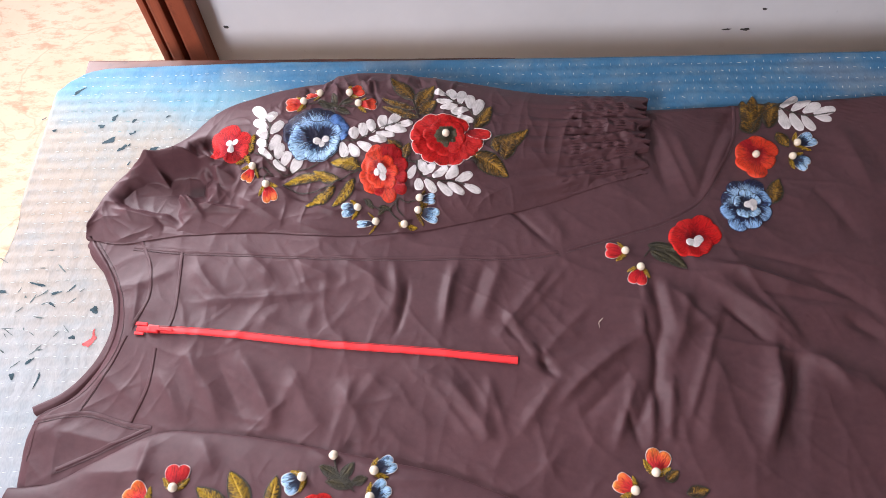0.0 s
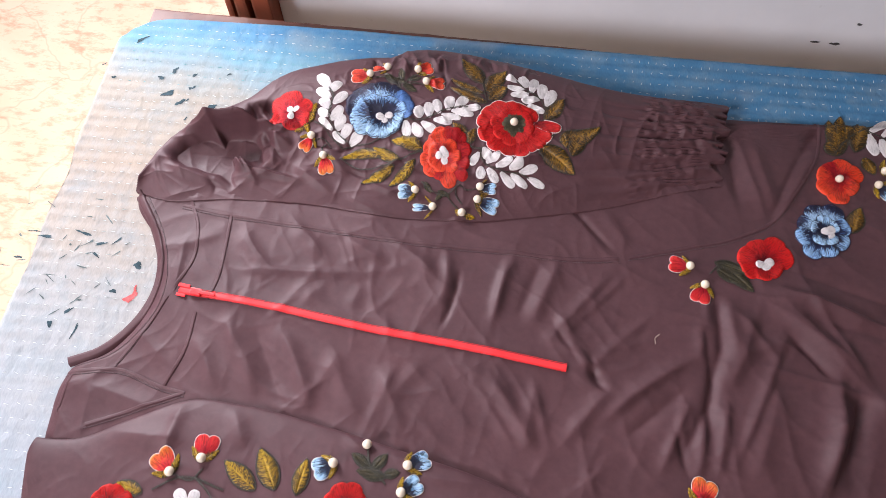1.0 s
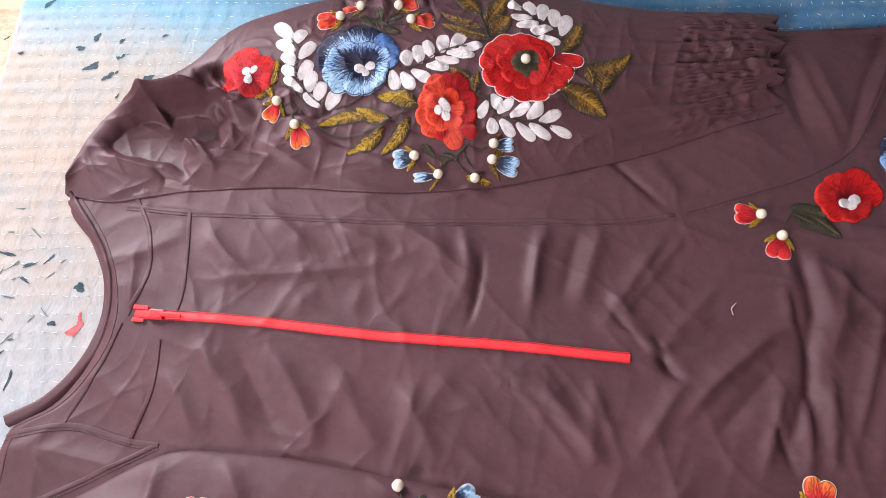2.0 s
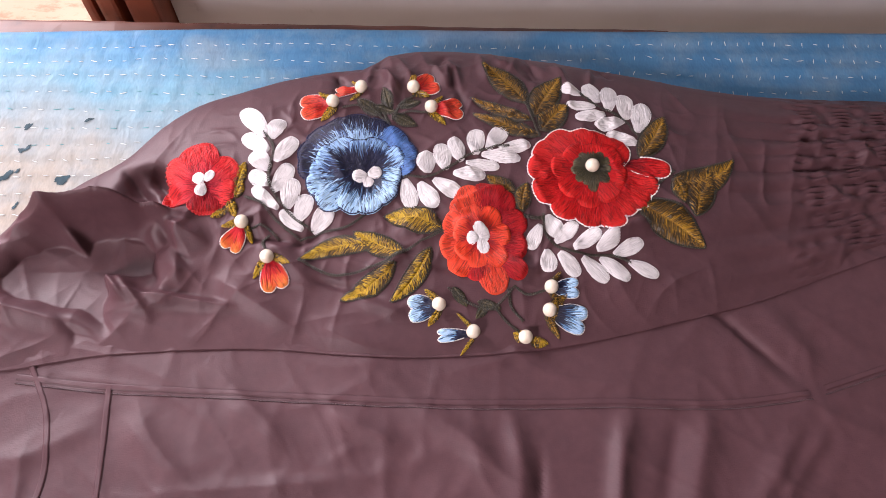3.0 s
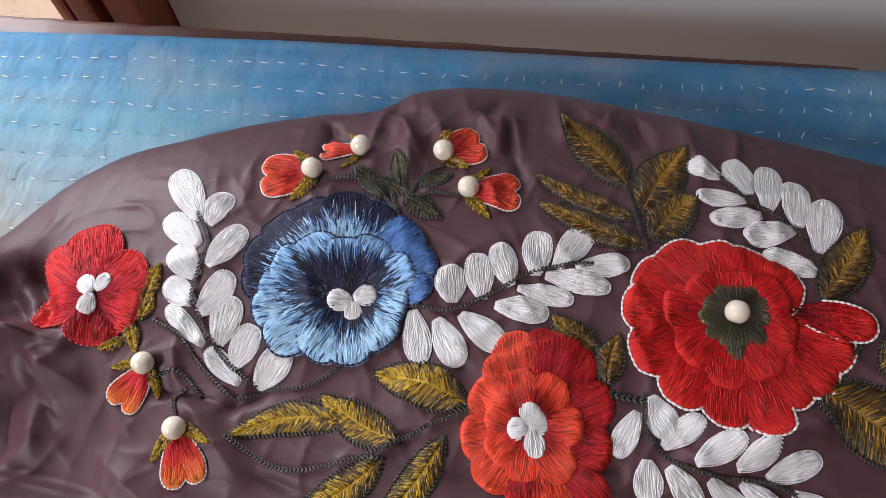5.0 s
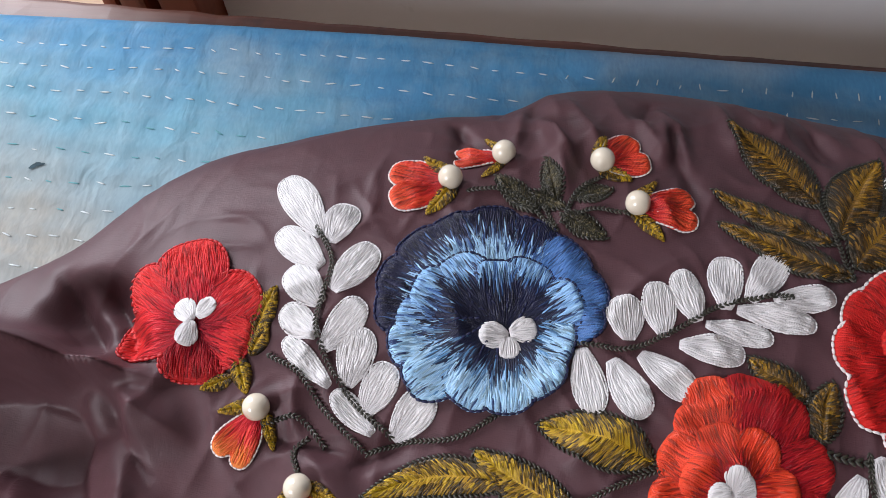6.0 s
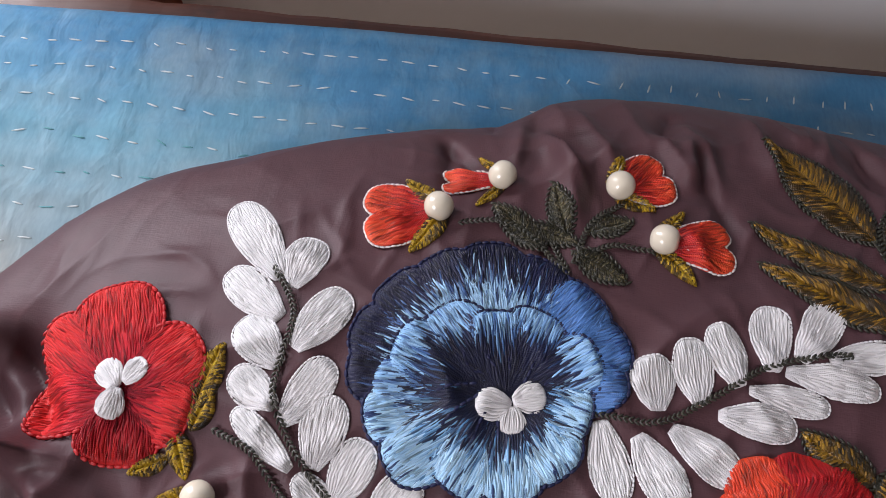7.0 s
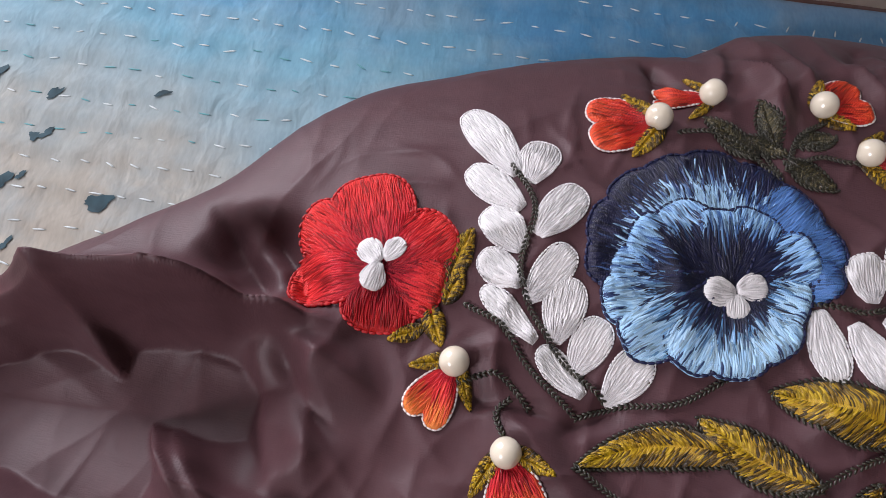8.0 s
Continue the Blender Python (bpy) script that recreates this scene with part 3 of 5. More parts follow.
fold("sleeve", 0.159, 0.286, 0.155, 0.273, -0.003, 0.004302837600729886, 0, 1.0)
fold("sleeve", 0.159, 0.282, 0.165, 0.271, 0.0026, 0.0038338268534020862, 0, 1.0)
fold("sleeve", 0.178, 0.292, 0.184, 0.266, 0.0034, 0.004127416097032974, 0, 1.0)
fold("sleeve", 0.127, 0.265, 0.135, 0.241, 0.0034, 0.004596073202920331, 0, 1.0)
fold("sleeve", 0.123, 0.27, 0.136, 0.25, 0.0034, 0.0027665765242431473, 0, 1.0)
fold("sleeve", 0.184, 0.295, 0.192, 0.279, 0.0034, 0.004805008359240367, 0, 1.0)
fold("sleeve", 0.223, 0.3, 0.225, 0.272, 0.0026, 0.004323762549417135, 0, 1.0)
fold("sleeve", 0.194, 0.293, 0.194, 0.279, 0.0034, 0.004555137511126468, 0, 1.0)
fold("sleeve", 0.204, 0.297, 0.214, 0.271, -0.003, 0.0027228435406808187, 0, 1.0)
fold("sleeve", 0.153, 0.274, 0.162, 0.258, 0.0034, 0.004236491873627237, 0, 1.0)
fold("sleeve", 0.199, 0.154, 0.216, 0.153, 0.0028, 0.0050880812124476805, 0, 1.0)
fold("sleeve", 0.126, 0.131, 0.152, 0.126, 0.0028, 0.004624230373253103, 0, 1.0)
fold("sleeve", 0.177, 0.185, 0.198, 0.195, 0.0028, 0.0041573474721764495, 0, 1.0)
fold("sleeve", 0.226, 0.164, 0.251, 0.172, 0.0028, 0.004844568381784766, 0, 1.0)
fold("sleeve", 0.228, 0.178, 0.254, 0.175, 0.0028, 0.005440305470754851, 0, 1.0)
fold("sleeve", 0.252, 0.175, 0.272, 0.186, 0.0028, 0.005343454227854587, 0, 1.0)
fold("sleeve", 0.163, 0.151, 0.187, 0.15, -0.0024, 0.004541951126984723, 0, 1.0)
fold("sleeve", 0.248, 0.174, 0.276, 0.184, 0.0028, 0.0048010361864420925, 0, 1.0)
fold("sleeve", 0.068, 0.158, 0.09, 0.158, -0.0024, 0.0048974928871906775, 0, 1.0)
fold("sleeve", 0.107, 0.139, 0.138, 0.134, -0.0024, 0.0031353575269097433, 0, 1.0)
fold("sleeve", 0.092, 0.155, 0.105, 0.165, -0.0024, 0.004038724434847573, 0, 1.0)
fold("sleeve", 0.139, 0.147, 0.149, 0.156, 0.0028, 0.003001651539476968, 0, 1.0)
fold("sleeve", 0.145, 0.166, 0.162, 0.179, 0.0028, 0.005410926670507753, 0, 1.0)
fold("sleeve", 0.174, 0.171, 0.19, 0.173, 0.0028, 0.005395751259319822, 0, 1.0)
fold("sleeve", 0.026, 0.166, -0.052, 0.152, 0.010, 0.009, -0.002, 2.2)
fold("sleeve", -0.047, 0.136, 0.010, 0.143, -0.012, 0.013, 0, 1.0)
fold("sleeve", -0.004, 0.190, 0.020, 0.168, -0.006, 0.006, 0, 1.0)
fold("sleeve", 0.020, 0.163, 0.041, 0.140, -0.004, 0.005, 0, 1.0)
fold("body", 0.481, 0.107, 0.597, 0.080, 0.0033, 0.007, 0, 1.6)
fold("body", 0.491, 0.125, 0.600, 0.103, -0.0026, 0.005, 0, 1)
fold("body", 0.422, 0.076, 0.437, 0.004, -0.0026, 0.005, 0, 1)
fold("body", 0.435, -0.001, 0.416, -0.049, -0.0026, 0.005, 0, 1)
fold("body", 0.448, 0.080, 0.488, 0.037, 0.0026, 0.006, 0, 1)
fold("body", 0.489, 0.057, 0.457, -0.042, 0.0039, 0.008, 0, 1.8)
fold("body", 0.553, 0.024, 0.522, -0.056, -0.0039, 0.008, 0, 1)
fold("body", 0.562, 0.030, 0.588, -0.002, 0.0033, 0.008, 0, 1)
fold("body", 0.383, 0.059, 0.341, 0.007, 0.0020, 0.006, 0, 1)
fold("body", 0.470, 0.034, 0.562, 0.025, 0.0026, 0.006, 0, 1.4)
fold("body", 0.504, 0.111, 0.554, 0.038, 0.0026, 0.006, 0, 1)
fold("body", 0.517, 0.082, 0.597, 0.075, -0.0020, 0.005, 0, 1)
fold("body", 0.260, 0.087, 0.257, 0.017, 0.0020, 0.006, 0, 1.5)
fold("body", 0.112, 0.057, 0.081, -0.007, 0.0013, 0.006, 0, 1)
fold("body", 0.254, -0.027, 0.292, -0.070, 0.0020, 0.006, 0, 1.4)
fold("body", 0.298, -0.015, 0.317, -0.065, 0.0020, 0.006, 0, 1)
fold("body", 0.144, -0.026, 0.122, -0.081, 0.0013, 0.007, 0, 1)
fold("body", 0.190, -0.023, 0.178, -0.089, 0.0016, 0.006, 0, 1)
fold("body", 0.306, 0.036, 0.334, 0.004, -0.0026, 0.004, 0, 1)
fold("body", 0.362, 0.093, 0.312, 0.022, 0.0020, 0.006, 0, 1.6)
fold("body", 0.308, 0.147, 0.340, 0.120, -0.0020, 0.004, 0, 1)
fold("body", 0.442, 0.266, 0.472, 0.174, 0.0026, 0.007, 0, 1.5)
fold("body", 0.517, 0.285, 0.477, 0.169, -0.0026, 0.005, 0, 1)
fold("body", -0.050, 0.134, 0.012, 0.141, -0.0065, 0.020, 0, 1.0)
fold("sleeve", -0.050, 0.120, -0.002, 0.126, -0.006, 0.008, 0, 1.0)
fold("sleeve", -0.022, 0.150, 0.014, 0.120, 0.006, 0.005, 0.001, 1.8)

LIE_X, LIE_Y = np.arange(-0.10, 0.66, 0.001), np.arange(-0.30, 0.335, 0.001)
LIE = cloth_top(*np.meshgrid(LIE_X, LIE_Y, indexing="ij"))

def top_of_dress(X, Y):
    """Height of the uppermost cloth, read from a millimetre net."""
    u = np.clip((np.asarray(X, float) + 0.10) * 1000, 0, len(LIE_X) - 1.001)
    v = np.clip((np.asarray(Y, float) + 0.30) * 1000, 0, len(LIE_Y) - 1.001)
    i, j = u.astype(int), v.astype(int)
    a, b = u - i, v - j
    return (LIE[i, j] * (1 - a) + LIE[i + 1, j] * a) * (1 - b) + (LIE[i, j + 1] * (1 - a) + LIE[i + 1, j + 1] * a) * b

# ---- setting: floor, walls, doorway ----
TURN = Matrix.Rotation(radians(6.2), 4, "Z")
def turned(ob):
    ob.matrix_world = TURN @ ob.matrix_world
    return ob

tagged(turned(box("floor", (-4.5, -2.6, FLOOR - 0.1, 3.2, 6.0, FLOOR), MARBLE)), "veined beige marble floor, sunlit beyond the doorway", "floor", kind="structure")
WALL_Y = 0.425
CEIL = 2.15
tagged(turned(box("wall_north", (-0.026, WALL_Y, FLOOR, 3.0, WALL_Y + 0.14, CEIL), GREY_WALL)), "scuffed blue grey painted wall", "wall", kind="structure")
tagged(turned(box("wall_north_west", (-1.6, WALL_Y, FLOOR, -1.15, WALL_Y + 0.14, CEIL), GREY_WALL)), "blue grey painted wall beyond the doorway", "wall", kind="structure")
tagged(turned(box("wall_north_lintel", (-1.15, WALL_Y, 1.55, -0.026, WALL_Y + 0.14, CEIL), GREY_WALL)), "blue grey painted wall over the doorway", "wall", kind="structure")
# out of view: walls that close the room, window gap assumed for its lamp
tagged(turned(box("wall_west", (-1.6, -2.6, FLOOR, -1.46, -2.25, CEIL), PALE_WALL)), "pale lime washed wall beside the assumed window", "wall", kind="structure")
tagged(turned(box("wall_west_north", (-1.6, -0.95, FLOOR, -1.46, WALL_Y, CEIL), PALE_WALL)), "pale lime washed wall beside the assumed window", "wall", kind="structure")
tagged(turned(box("wall_west_sill", (-1.6, -2.25, FLOOR, -1.46, -0.95, 0.7), PALE_WALL)), "pale lime washed wall under the assumed window", "wall", kind="structure")
tagged(turned(box("wall_west_lintel", (-1.6, -2.25, 1.9, -1.46, -0.95, CEIL), PALE_WALL)), "pale lime washed wall over the assumed window", "wall", kind="structure")
tagged(turned(box("wall_east", (3.0, -2.6, FLOOR, 3.14, WALL_Y + 0.14, CEIL), PALE_WALL)), "pale lime washed wall", "wall", kind="structure")
tagged(turned(box("wall_south", (-1.6, -2.74, FLOOR, 3.14, -2.6, CEIL), PALE_WALL)), "pale lime washed wall", "wall", kind="structure")
tagged(turned(box("ceiling", (-1.6, -2.74, CEIL, 3.14, WALL_Y + 0.14, CEIL + 0.12), PALE_WALL)), "plain pale ceiling", "ceiling", kind="structure")

def door_post(x0, x1):
    bm = bmesh.new()
    w = x1 - x0
    for a, b, d in ((0.0, 0.16, 0.030), (0.16, 0.24, 0.020), (0.24, 0.52, 0.034), (0.52, 0.60, 0.022), (0.60, 1.0, 0.030)):
        box_mesh(bm, x0 + a * w, WALL_Y - d, FLOOR, x0 + b * w - 0.0006, WALL_Y + 0.14, 1.55, 0.003)
    return part("door_frame_post", bm, POST)
tagged(turned(door_post(-0.080, -0.0265)), "red brown varnished door post with grooved moulding", "door frame", kind="structure")
tagged(turned(door_post(-1.15, -1.07)), "red brown varnished door post with grooved moulding", "door frame", kind="structure")

def scuff(x, z, w, h, tilt):
    bm = bmesh.new()
    bmesh.ops.create_icosphere(bm, subdivisions=2, radius=0.5)
    for v in bm.verts:
        k = noise.noise(v.co * 3 + Vector((x * 50, z * 50, 0)))
        v.co = Vector((v.co.x * w * (1 + 0.5 * k), v.co.y * 0.0012, v.co.z * h * (1 + 0.8 * k)))
    ob = part("paint_scuff", bm, SCRATCH, None, "", True)
    ob.matrix_world = TURN @ pose(x, WALL_Y - 0.0003, z, 0, tilt, 0)
    return tagged(ob, "small dark chip in the painted wall", "paint chip", "chips in the wall paint", "structure")
scuff(0.6319, -0.0795, 0.011, 0.004, 5)
scuff(0.6088, -0.0787, 0.011, 0.003, -5)
scuff(0.6448, -0.0477, 0.006, 0.003, 10)
scuff(0.7114, -0.1244, 0.012, 0.003, 0)
scuff(-0.0024, -0.0548, 0.006, 0.004, 30)

# ---- the cot with its quilt ----
cot = tagged(new("wooden_cot"), "worn brown wooden cot standing along the wall", "cot")
cot.matrix_world = TURN
box("board", (-0.128, -0.62, -0.034, 1.75, 0.3090, -0.010), BOARD, cot, "worn brown edge board", 0.004)
def edge_lath():
    """A loose lath along the far side that runs out under the quilt."""
    bm = bmesh.new()
    box_mesh(bm, -0.128, 0.3094, -0.030, 0.34, 0.320, -0.009, 0.002)
    bmesh.ops.subdivide_edges(bm, edges=[e for e in bm.edges if abs(e.verts[0].co.x - e.verts[1].co.x) > 0.2], cuts=40)
    for v in bm.verts:
        k = (v.co.x + 0.128) / 0.468
        if v.co.y > 0.313:
            v.co.y += 0.0100 - 0.0105 * k + 0.0009 * noise.noise(Vector((v.co.x * 70, 0, 0)))
        v.co.z += 0.0006 * noise.noise(Vector((v.co.x * 55, v.co.y * 60, 1)))
    return part("edge_lath", bm, BOARD, cot, "chipped red brown lath")
edge_lath()
for x in (-0.11, 1.68):
    for y in (-0.57, 0.26):
        box("leg", (x, y, FLOOR, x + 0.055, y + 0.045, -0.034), BOARD, cot, "", 0.004)
for y in (-0.57, 0.27):
    box("rail", (-0.055, y + 0.006, -0.11, 1.68, y + 0.03, -0.034), BOARD, cot, "", 0.003)

def quilt_edge_far(x):
    return curve([-0.3, -0.15, -0.05, 0.08, 0.19, 0.4, 0.8, 1.8], [0.314, 0.314, 0.3160, 0.3175, 0.3165, 0.3145, 0.313, 0.313], x)

def quilt_height(X, Y):
    row = np.sin(Y / 0.0125 * 6.28 + 0.6 * np.sin(X * 22))
    Z = 0.0006 * ripple(X, Y, 41, 0.09) + 0.00045 * row + 0.0005 * ripple(X, Y * 0.5, 43, 0.022)
    return Z - 0.0005

def build_quilt():
    n, m = 560, 300
    r = 0.05
    U = np.linspace(0, 1, n)[:, None] * np.ones((1, m))
    V = np.ones((n, 1)) * np.linspace(0, 1, m)[None, :]
    X = -0.147 + U ** 1.35 * 1.93
    far = quilt_edge_far(X)
    corner = np.clip((r - (X + 0.147)) / r, 0, 1)
    far = far - r * (1 - np.sqrt(np.clip(1 - corner ** 2, 0, 1)))
    near = -0.61
    Y = near + (far - near) * (1 - (1 - V) ** 1.35)
    X = X + 0.004 * np.sin(Y * 21) * np.exp(-U * 30) + 0.0025 * np.sin(Y * 60 + 1) * np.exp(-U * 40)
    Z = quilt_height(X, Y)
    e = np.minimum(X + 0.151, far - Y)
    Z = -0.010 + (Z + 0.010) * np.clip((e + 0.0005) / 0.007, 0, 1) ** 0.5
    verts = np.stack([X, Y, Z], -1).reshape(-1, 3)
    ob = mesh_object("quilt", verts, [f[::-1] for f in grid_faces(n, m)], QUILT)
    ob.matrix_world = TURN
    return tagged(ob, "faded blue and cream printed quilt with running stitches", "quilt")
quilt = build_quilt()

# ---- the dress ----
dress = tagged(new("dress"), "mauve brown cotton dress with embroidered flowers, lying on a quilt", "dress")

def build_body():
    n, m = 460, 620
    v = np.linspace(-0.34, 0.33, n)
    Y = v[:, None] * np.ones((1, m))
    left = body_left(v)[:, None]
    X = left + (1.15 - left) * (np.linspace(0, 1, m)[None, :] ** 1.25)
    Y = np.minimum(Y, body_far(X))
    Z = body_height(X, Y)
    f = [q[::-1] for q in grid_faces(n, m)]
    flat = Y.ravel() >= body_far(X).ravel() - 1e-9
    f = [q for q in f if not (flat[q[0]] and flat[q[1]] and flat[q[2]] and flat[q[3]])]
    return mesh_object("bodice_and_skirt", np.stack([X, Y, Z], -1).reshape(-1, 3), f, CLOTH, dress, "gathered mauve brown cotton front")
build_body()

def build_sleeve(low, high, height, x0, x1, label, n=640, m=300):
    U = np.linspace(x0, x1, n)[:, None] * np.ones((1, m))
    k = 0.5 - 0.5 * np.cos(np.linspace(0, math.pi, m))[None, :] * np.ones((n, 1))
    a, b = low(U), high(U)
    Y = a + (b - a) * k
    Z = height(U, Y)
    rag = step(x1 - 0.012, x1, U)
    X = U + rag * (0.004 * np.sin(k * 55 + np.sin(k * 17) * 2) + 0.003 * np.sin(k * 23) + (0.5 - k) * -0.004)
    # the hem and both long edges turn under to the cloth below
    Z[:, 0] = Z[:, -1] = 0.004
    Z[-1, :] = 0.006
    Z[0, :] = 0.006
    return mesh_object("sleeve", np.stack([X, Y, Z], -1).reshape(-1, 3), grid_faces(n, m), CLOTH, dress, label)
far_sleeve = build_sleeve(far_low, far_top, far_height, -0.078, 0.432, "puffed embroidered sleeve with smocked cuff")
near_sleeve = build_sleeve(near_low, near_top, near_height, -0.062, 0.432, "puffed embroidered sleeve", 300, 150)

# ---- needlework ----
SHAPES = {"fan": (0.30, 0.62, 0.75), "drop": (0.26, 0.60, 0.80)}  # root width, widest place, roundness of the tip

def spread(kind, S):
    root, wide, _ = SHAPES[kind]
    return np.where(S < wide, root + (1 - root) * np.sin(np.clip(S / wide, 0, 1) * math.pi / 2), 1.0)

def outline(kind, S):
    if kind == "leaf":
        return np.sin(math.pi * S ** 0.85) ** 0.85
    _, wide, soft = SHAPES[kind]
    return spread(kind, S) * np.where(S < wide, 1.0, np.sqrt(np.clip(1 - ((S - wide) / (1 - wide)) ** 2, 0, 1)) ** soft)

class Blade:
    """One satin stitched shape from its root a to its tip b, w wide, lying on the cloth."""
    def __init__(self, a, b, w, kind, bend, lift, dome, tone):
        self.a, b = np.array(a), np.array(b)
        self.L = float(np.hypot(*(b - self.a)))
        self.u = (b - self.a) / self.L
        self.n = np.array([-self.u[1], self.u[0]])
        self.w, self.kind, self.bend, self.lift, self.dome, self.tone = w, kind, bend, lift, dome, tone
        self.jit = 37.0 * ((a[0] * 91.7 + b[1] * 53.3) % 1)

    def at(self, S, Q):
        half = self.w / 2 * outline(self.kind, S)
        off = Q * half + self.bend * 4 * S * (1 - S)
        X = self.a[0] + self.u[0] * S * self.L + self.n[0] * off
        Y = self.a[1] + self.u[1] * S * self.L + self.n[1] * off
        round_ = np.clip(1 - np.abs(Q) ** 3.2, 0, 1) ** 0.5
        ends = np.clip(np.sin(math.pi * np.clip(S, 0, 1)) * 4, 0, 1) ** 0.5
        dz = (self.lift * (0.15 + 0.85 * S) if self.kind == "fan" else self.lift) + self.dome * round_ * ends
        if self.kind == "leaf":
            dz = dz - 0.0005 * np.exp(-(Q / 0.16) ** 2) * ends
        if self.kind == "fan":
            dz = dz + 0.0007 * S * round_ * ends - 0.0004 * (1 - S)
        return X, Y, dz

    def shade(self, S, Q):
        if self.kind == "leaf":
            return 1 - np.abs(Q) * 0.45 - (1 - S) * 0.45 + self.tone
        if self.kind == "fan":
            return S * (1.0 - 0.06 * np.abs(Q) ** 4) + self.tone
        return S + self.tone

    def padding(self, n, m):
        s = 0.5 - 0.5 * np.cos(np.linspace(0, math.pi, n))
        S, Q = np.meshgrid(s, np.linspace(-1, 1, m), indexing="ij")
        X, Y, dz = self.at(S, Q)
        dz = np.where((np.abs(Q) > 0.999) | (S < 1e-6) | (S > 1 - 1e-6), self.lift * 0.4 - 0.0004, dz)
        Z = top_of_dress(X, Y) + dz
        half = self.w / 2 * outline(self.kind, S)
        if self.kind == "leaf":
            T = np.stack([(S * self.L - np.abs(Q) * half * 0.9) * 1000 + self.jit, Q * half * 1000 + S * 2], -1)
        else:
            T = np.stack([Q * self.w / 2 * 1000 + self.jit, S * self.L * 1000], -1)
        G = np.stack([np.clip(self.shade(S, Q), 0, 1), np.zeros_like(S)], -1)
        rim = [(X[i, 0], Y[i, 0]) for i in range(n)] + [(X[i, -1], Y[i, -1]) for i in range(n - 2, 0, -1)]
        return np.stack([X, Y, Z], -1).reshape(-1, 3), grid_faces(n, m), T.reshape(-1, 2), G.reshape(-1, 2), rim

    def threads(self, jag, pitch=0.00050, width=0.00056, rise=0.00040):
        """Long and short stitches, each a raised strand of one tone."""
        r = np.random.RandomState(int(abs(self.a[0] * 7e4 + self.u[0] * 911 + self.u[1] * 517 + self.w * 3e5)) % 99991)
        k = np.linspace(0, 1, 5)[None, :]
        Ss, Qs = [], []
        if self.kind == "leaf":
            for sgn in (-1, 1):
                for q0, q1 in ((0.03, 0.42), (0.30, 0.70), (0.58, 0.985)):
                    n = max(4, int(self.L * 1.15 / pitch))
                    s0 = np.linspace(0.02, 0.93, n)[:, None] + r.normal(0, 0.012, (n, 1))
                    a = q0 + r.uniform(-0.12, 0.10, (n, 1)) * (q0 > 0.1)
                    b = np.minimum(q1 + r.uniform(-0.14, 0.10, (n, 1)) * (q1 < 0.9), 0.985)
                    Q = a + (b - a) * k
                    Ss.append(np.clip(s0 + 0.13 * (Q - 0.3), 0.01, 0.985)); Qs.append(sgn * Q)
        else:
            root, wide, soft = SHAPES[self.kind]
            count = max(2, int(round(self.L / 0.0027)))
            rows = [(max(0.0, (i - 0.45) / count), min(1.0, (i + 1.25) / count), 0.5 + 0.5 * (i + 1) / count) for i in range(count)]
            for k0, k1, share in rows:
                n = max(5, int(self.w / pitch * share))
                q = np.linspace(-0.97, 0.97, n)[:, None] + r.normal(0, 0.4 / n, (n, 1))
                q = np.clip(q, -0.98, 0.98)
                a = np.clip(k0 + r.uniform(-0.6, 0.6, (n, 1)) / count * (k0 > 0), 0.01, 0.9)
                b = np.clip(k1 + (r.uniform(-0.5, 0.6, (n, 1)) / count if k1 < 1 else r.uniform(-0.025, 0.0, (n, 1))), 0, 0.995)
                S = (a + (b - a) * k) * (wide + (1 - wide) * np.sqrt(1 - np.abs(q) ** (2 / soft)))
                qq = q + r.normal(0, 0.05, (n, 1)) * (k - 0.5)
                Ss.append(S); Qs.append(np.clip(qq * spread(self.kind, S) / np.maximum(outline(self.kind, S), 1e-4), -0.99, 0.99))
        S, Q = np.concatenate(Ss), np.concatenate(Qs)
        n = len(S)
        X, Y, dz = self.at(S, Q)
        dx, dy = np.gradient(X, axis=1), np.gradient(Y, axis=1)
        d = np.maximum(np.hypot(dx, dy), 1e-9)
        taper = np.array([0.55, 1.0, 1.0, 1.0, 0.55])[None, :]
        wid = width * r.uniform(0.8, 1.15, (n, 1)) / 2 * taper
        arch = rise * r.uniform(0.7, 1.4, (n, 1)) * np.array([0.1, 0.9, 1.05, 0.9, 0.1])[None, :]
        V = np.empty((n, 5, 3, 3))
        for c, side in enumerate((-1, 0, 1)):
            V[:, :, c, 0] = X - dy / d * wid * side
            V[:, :, c, 1] = Y + dx / d * wid * side
            V[:, :, c, 2] = top_of_dress(X, Y) + dz + (arch if side == 0 else -0.00006)
        tone = np.clip(self.shade(S, Q).mean(1) + r.normal(0, 0.11 * jag, n), 0, 1)
        G = np.empty((n, 5, 3, 2)); G[..., 0] = tone[:, None, None]; G[..., 1] = 1.0
        T = np.empty((n, 5, 3, 2))
        T[..., 0] = (np.arange(3) * 0.3)[None, None, :] + np.arange(n)[:, None, None] * 1.7
        T[..., 1] = np.concatenate([np.zeros((n, 1)), np.cumsum(d[:, 1:], axis=1)], 1)[:, :, None] * 1000
        quads = [(i * 3 + c, (i + 1) * 3 + c, (i + 1) * 3 + c + 1, i * 3 + c + 1) for i in range(4) for c in range(2)]
        F = (np.arange(n)[:, None, None] * 15 + np.array(quads)[None]).reshape(-1, 4)
        return V.reshape(-1, 3), F, T.reshape(-1, 2), G.reshape(-1, 2)

JAG = {"fan": 0.8, "drop": 0.6, "leaf": 2.3}

def patch(name, a, b, w, mat, parent, kind="drop", bend=0.0, lift=0.0, dome=0.0011, label="", tone=0.0, n=16, m=11):
    shape = Blade(a, b, w, kind, bend, lift, dome, tone)
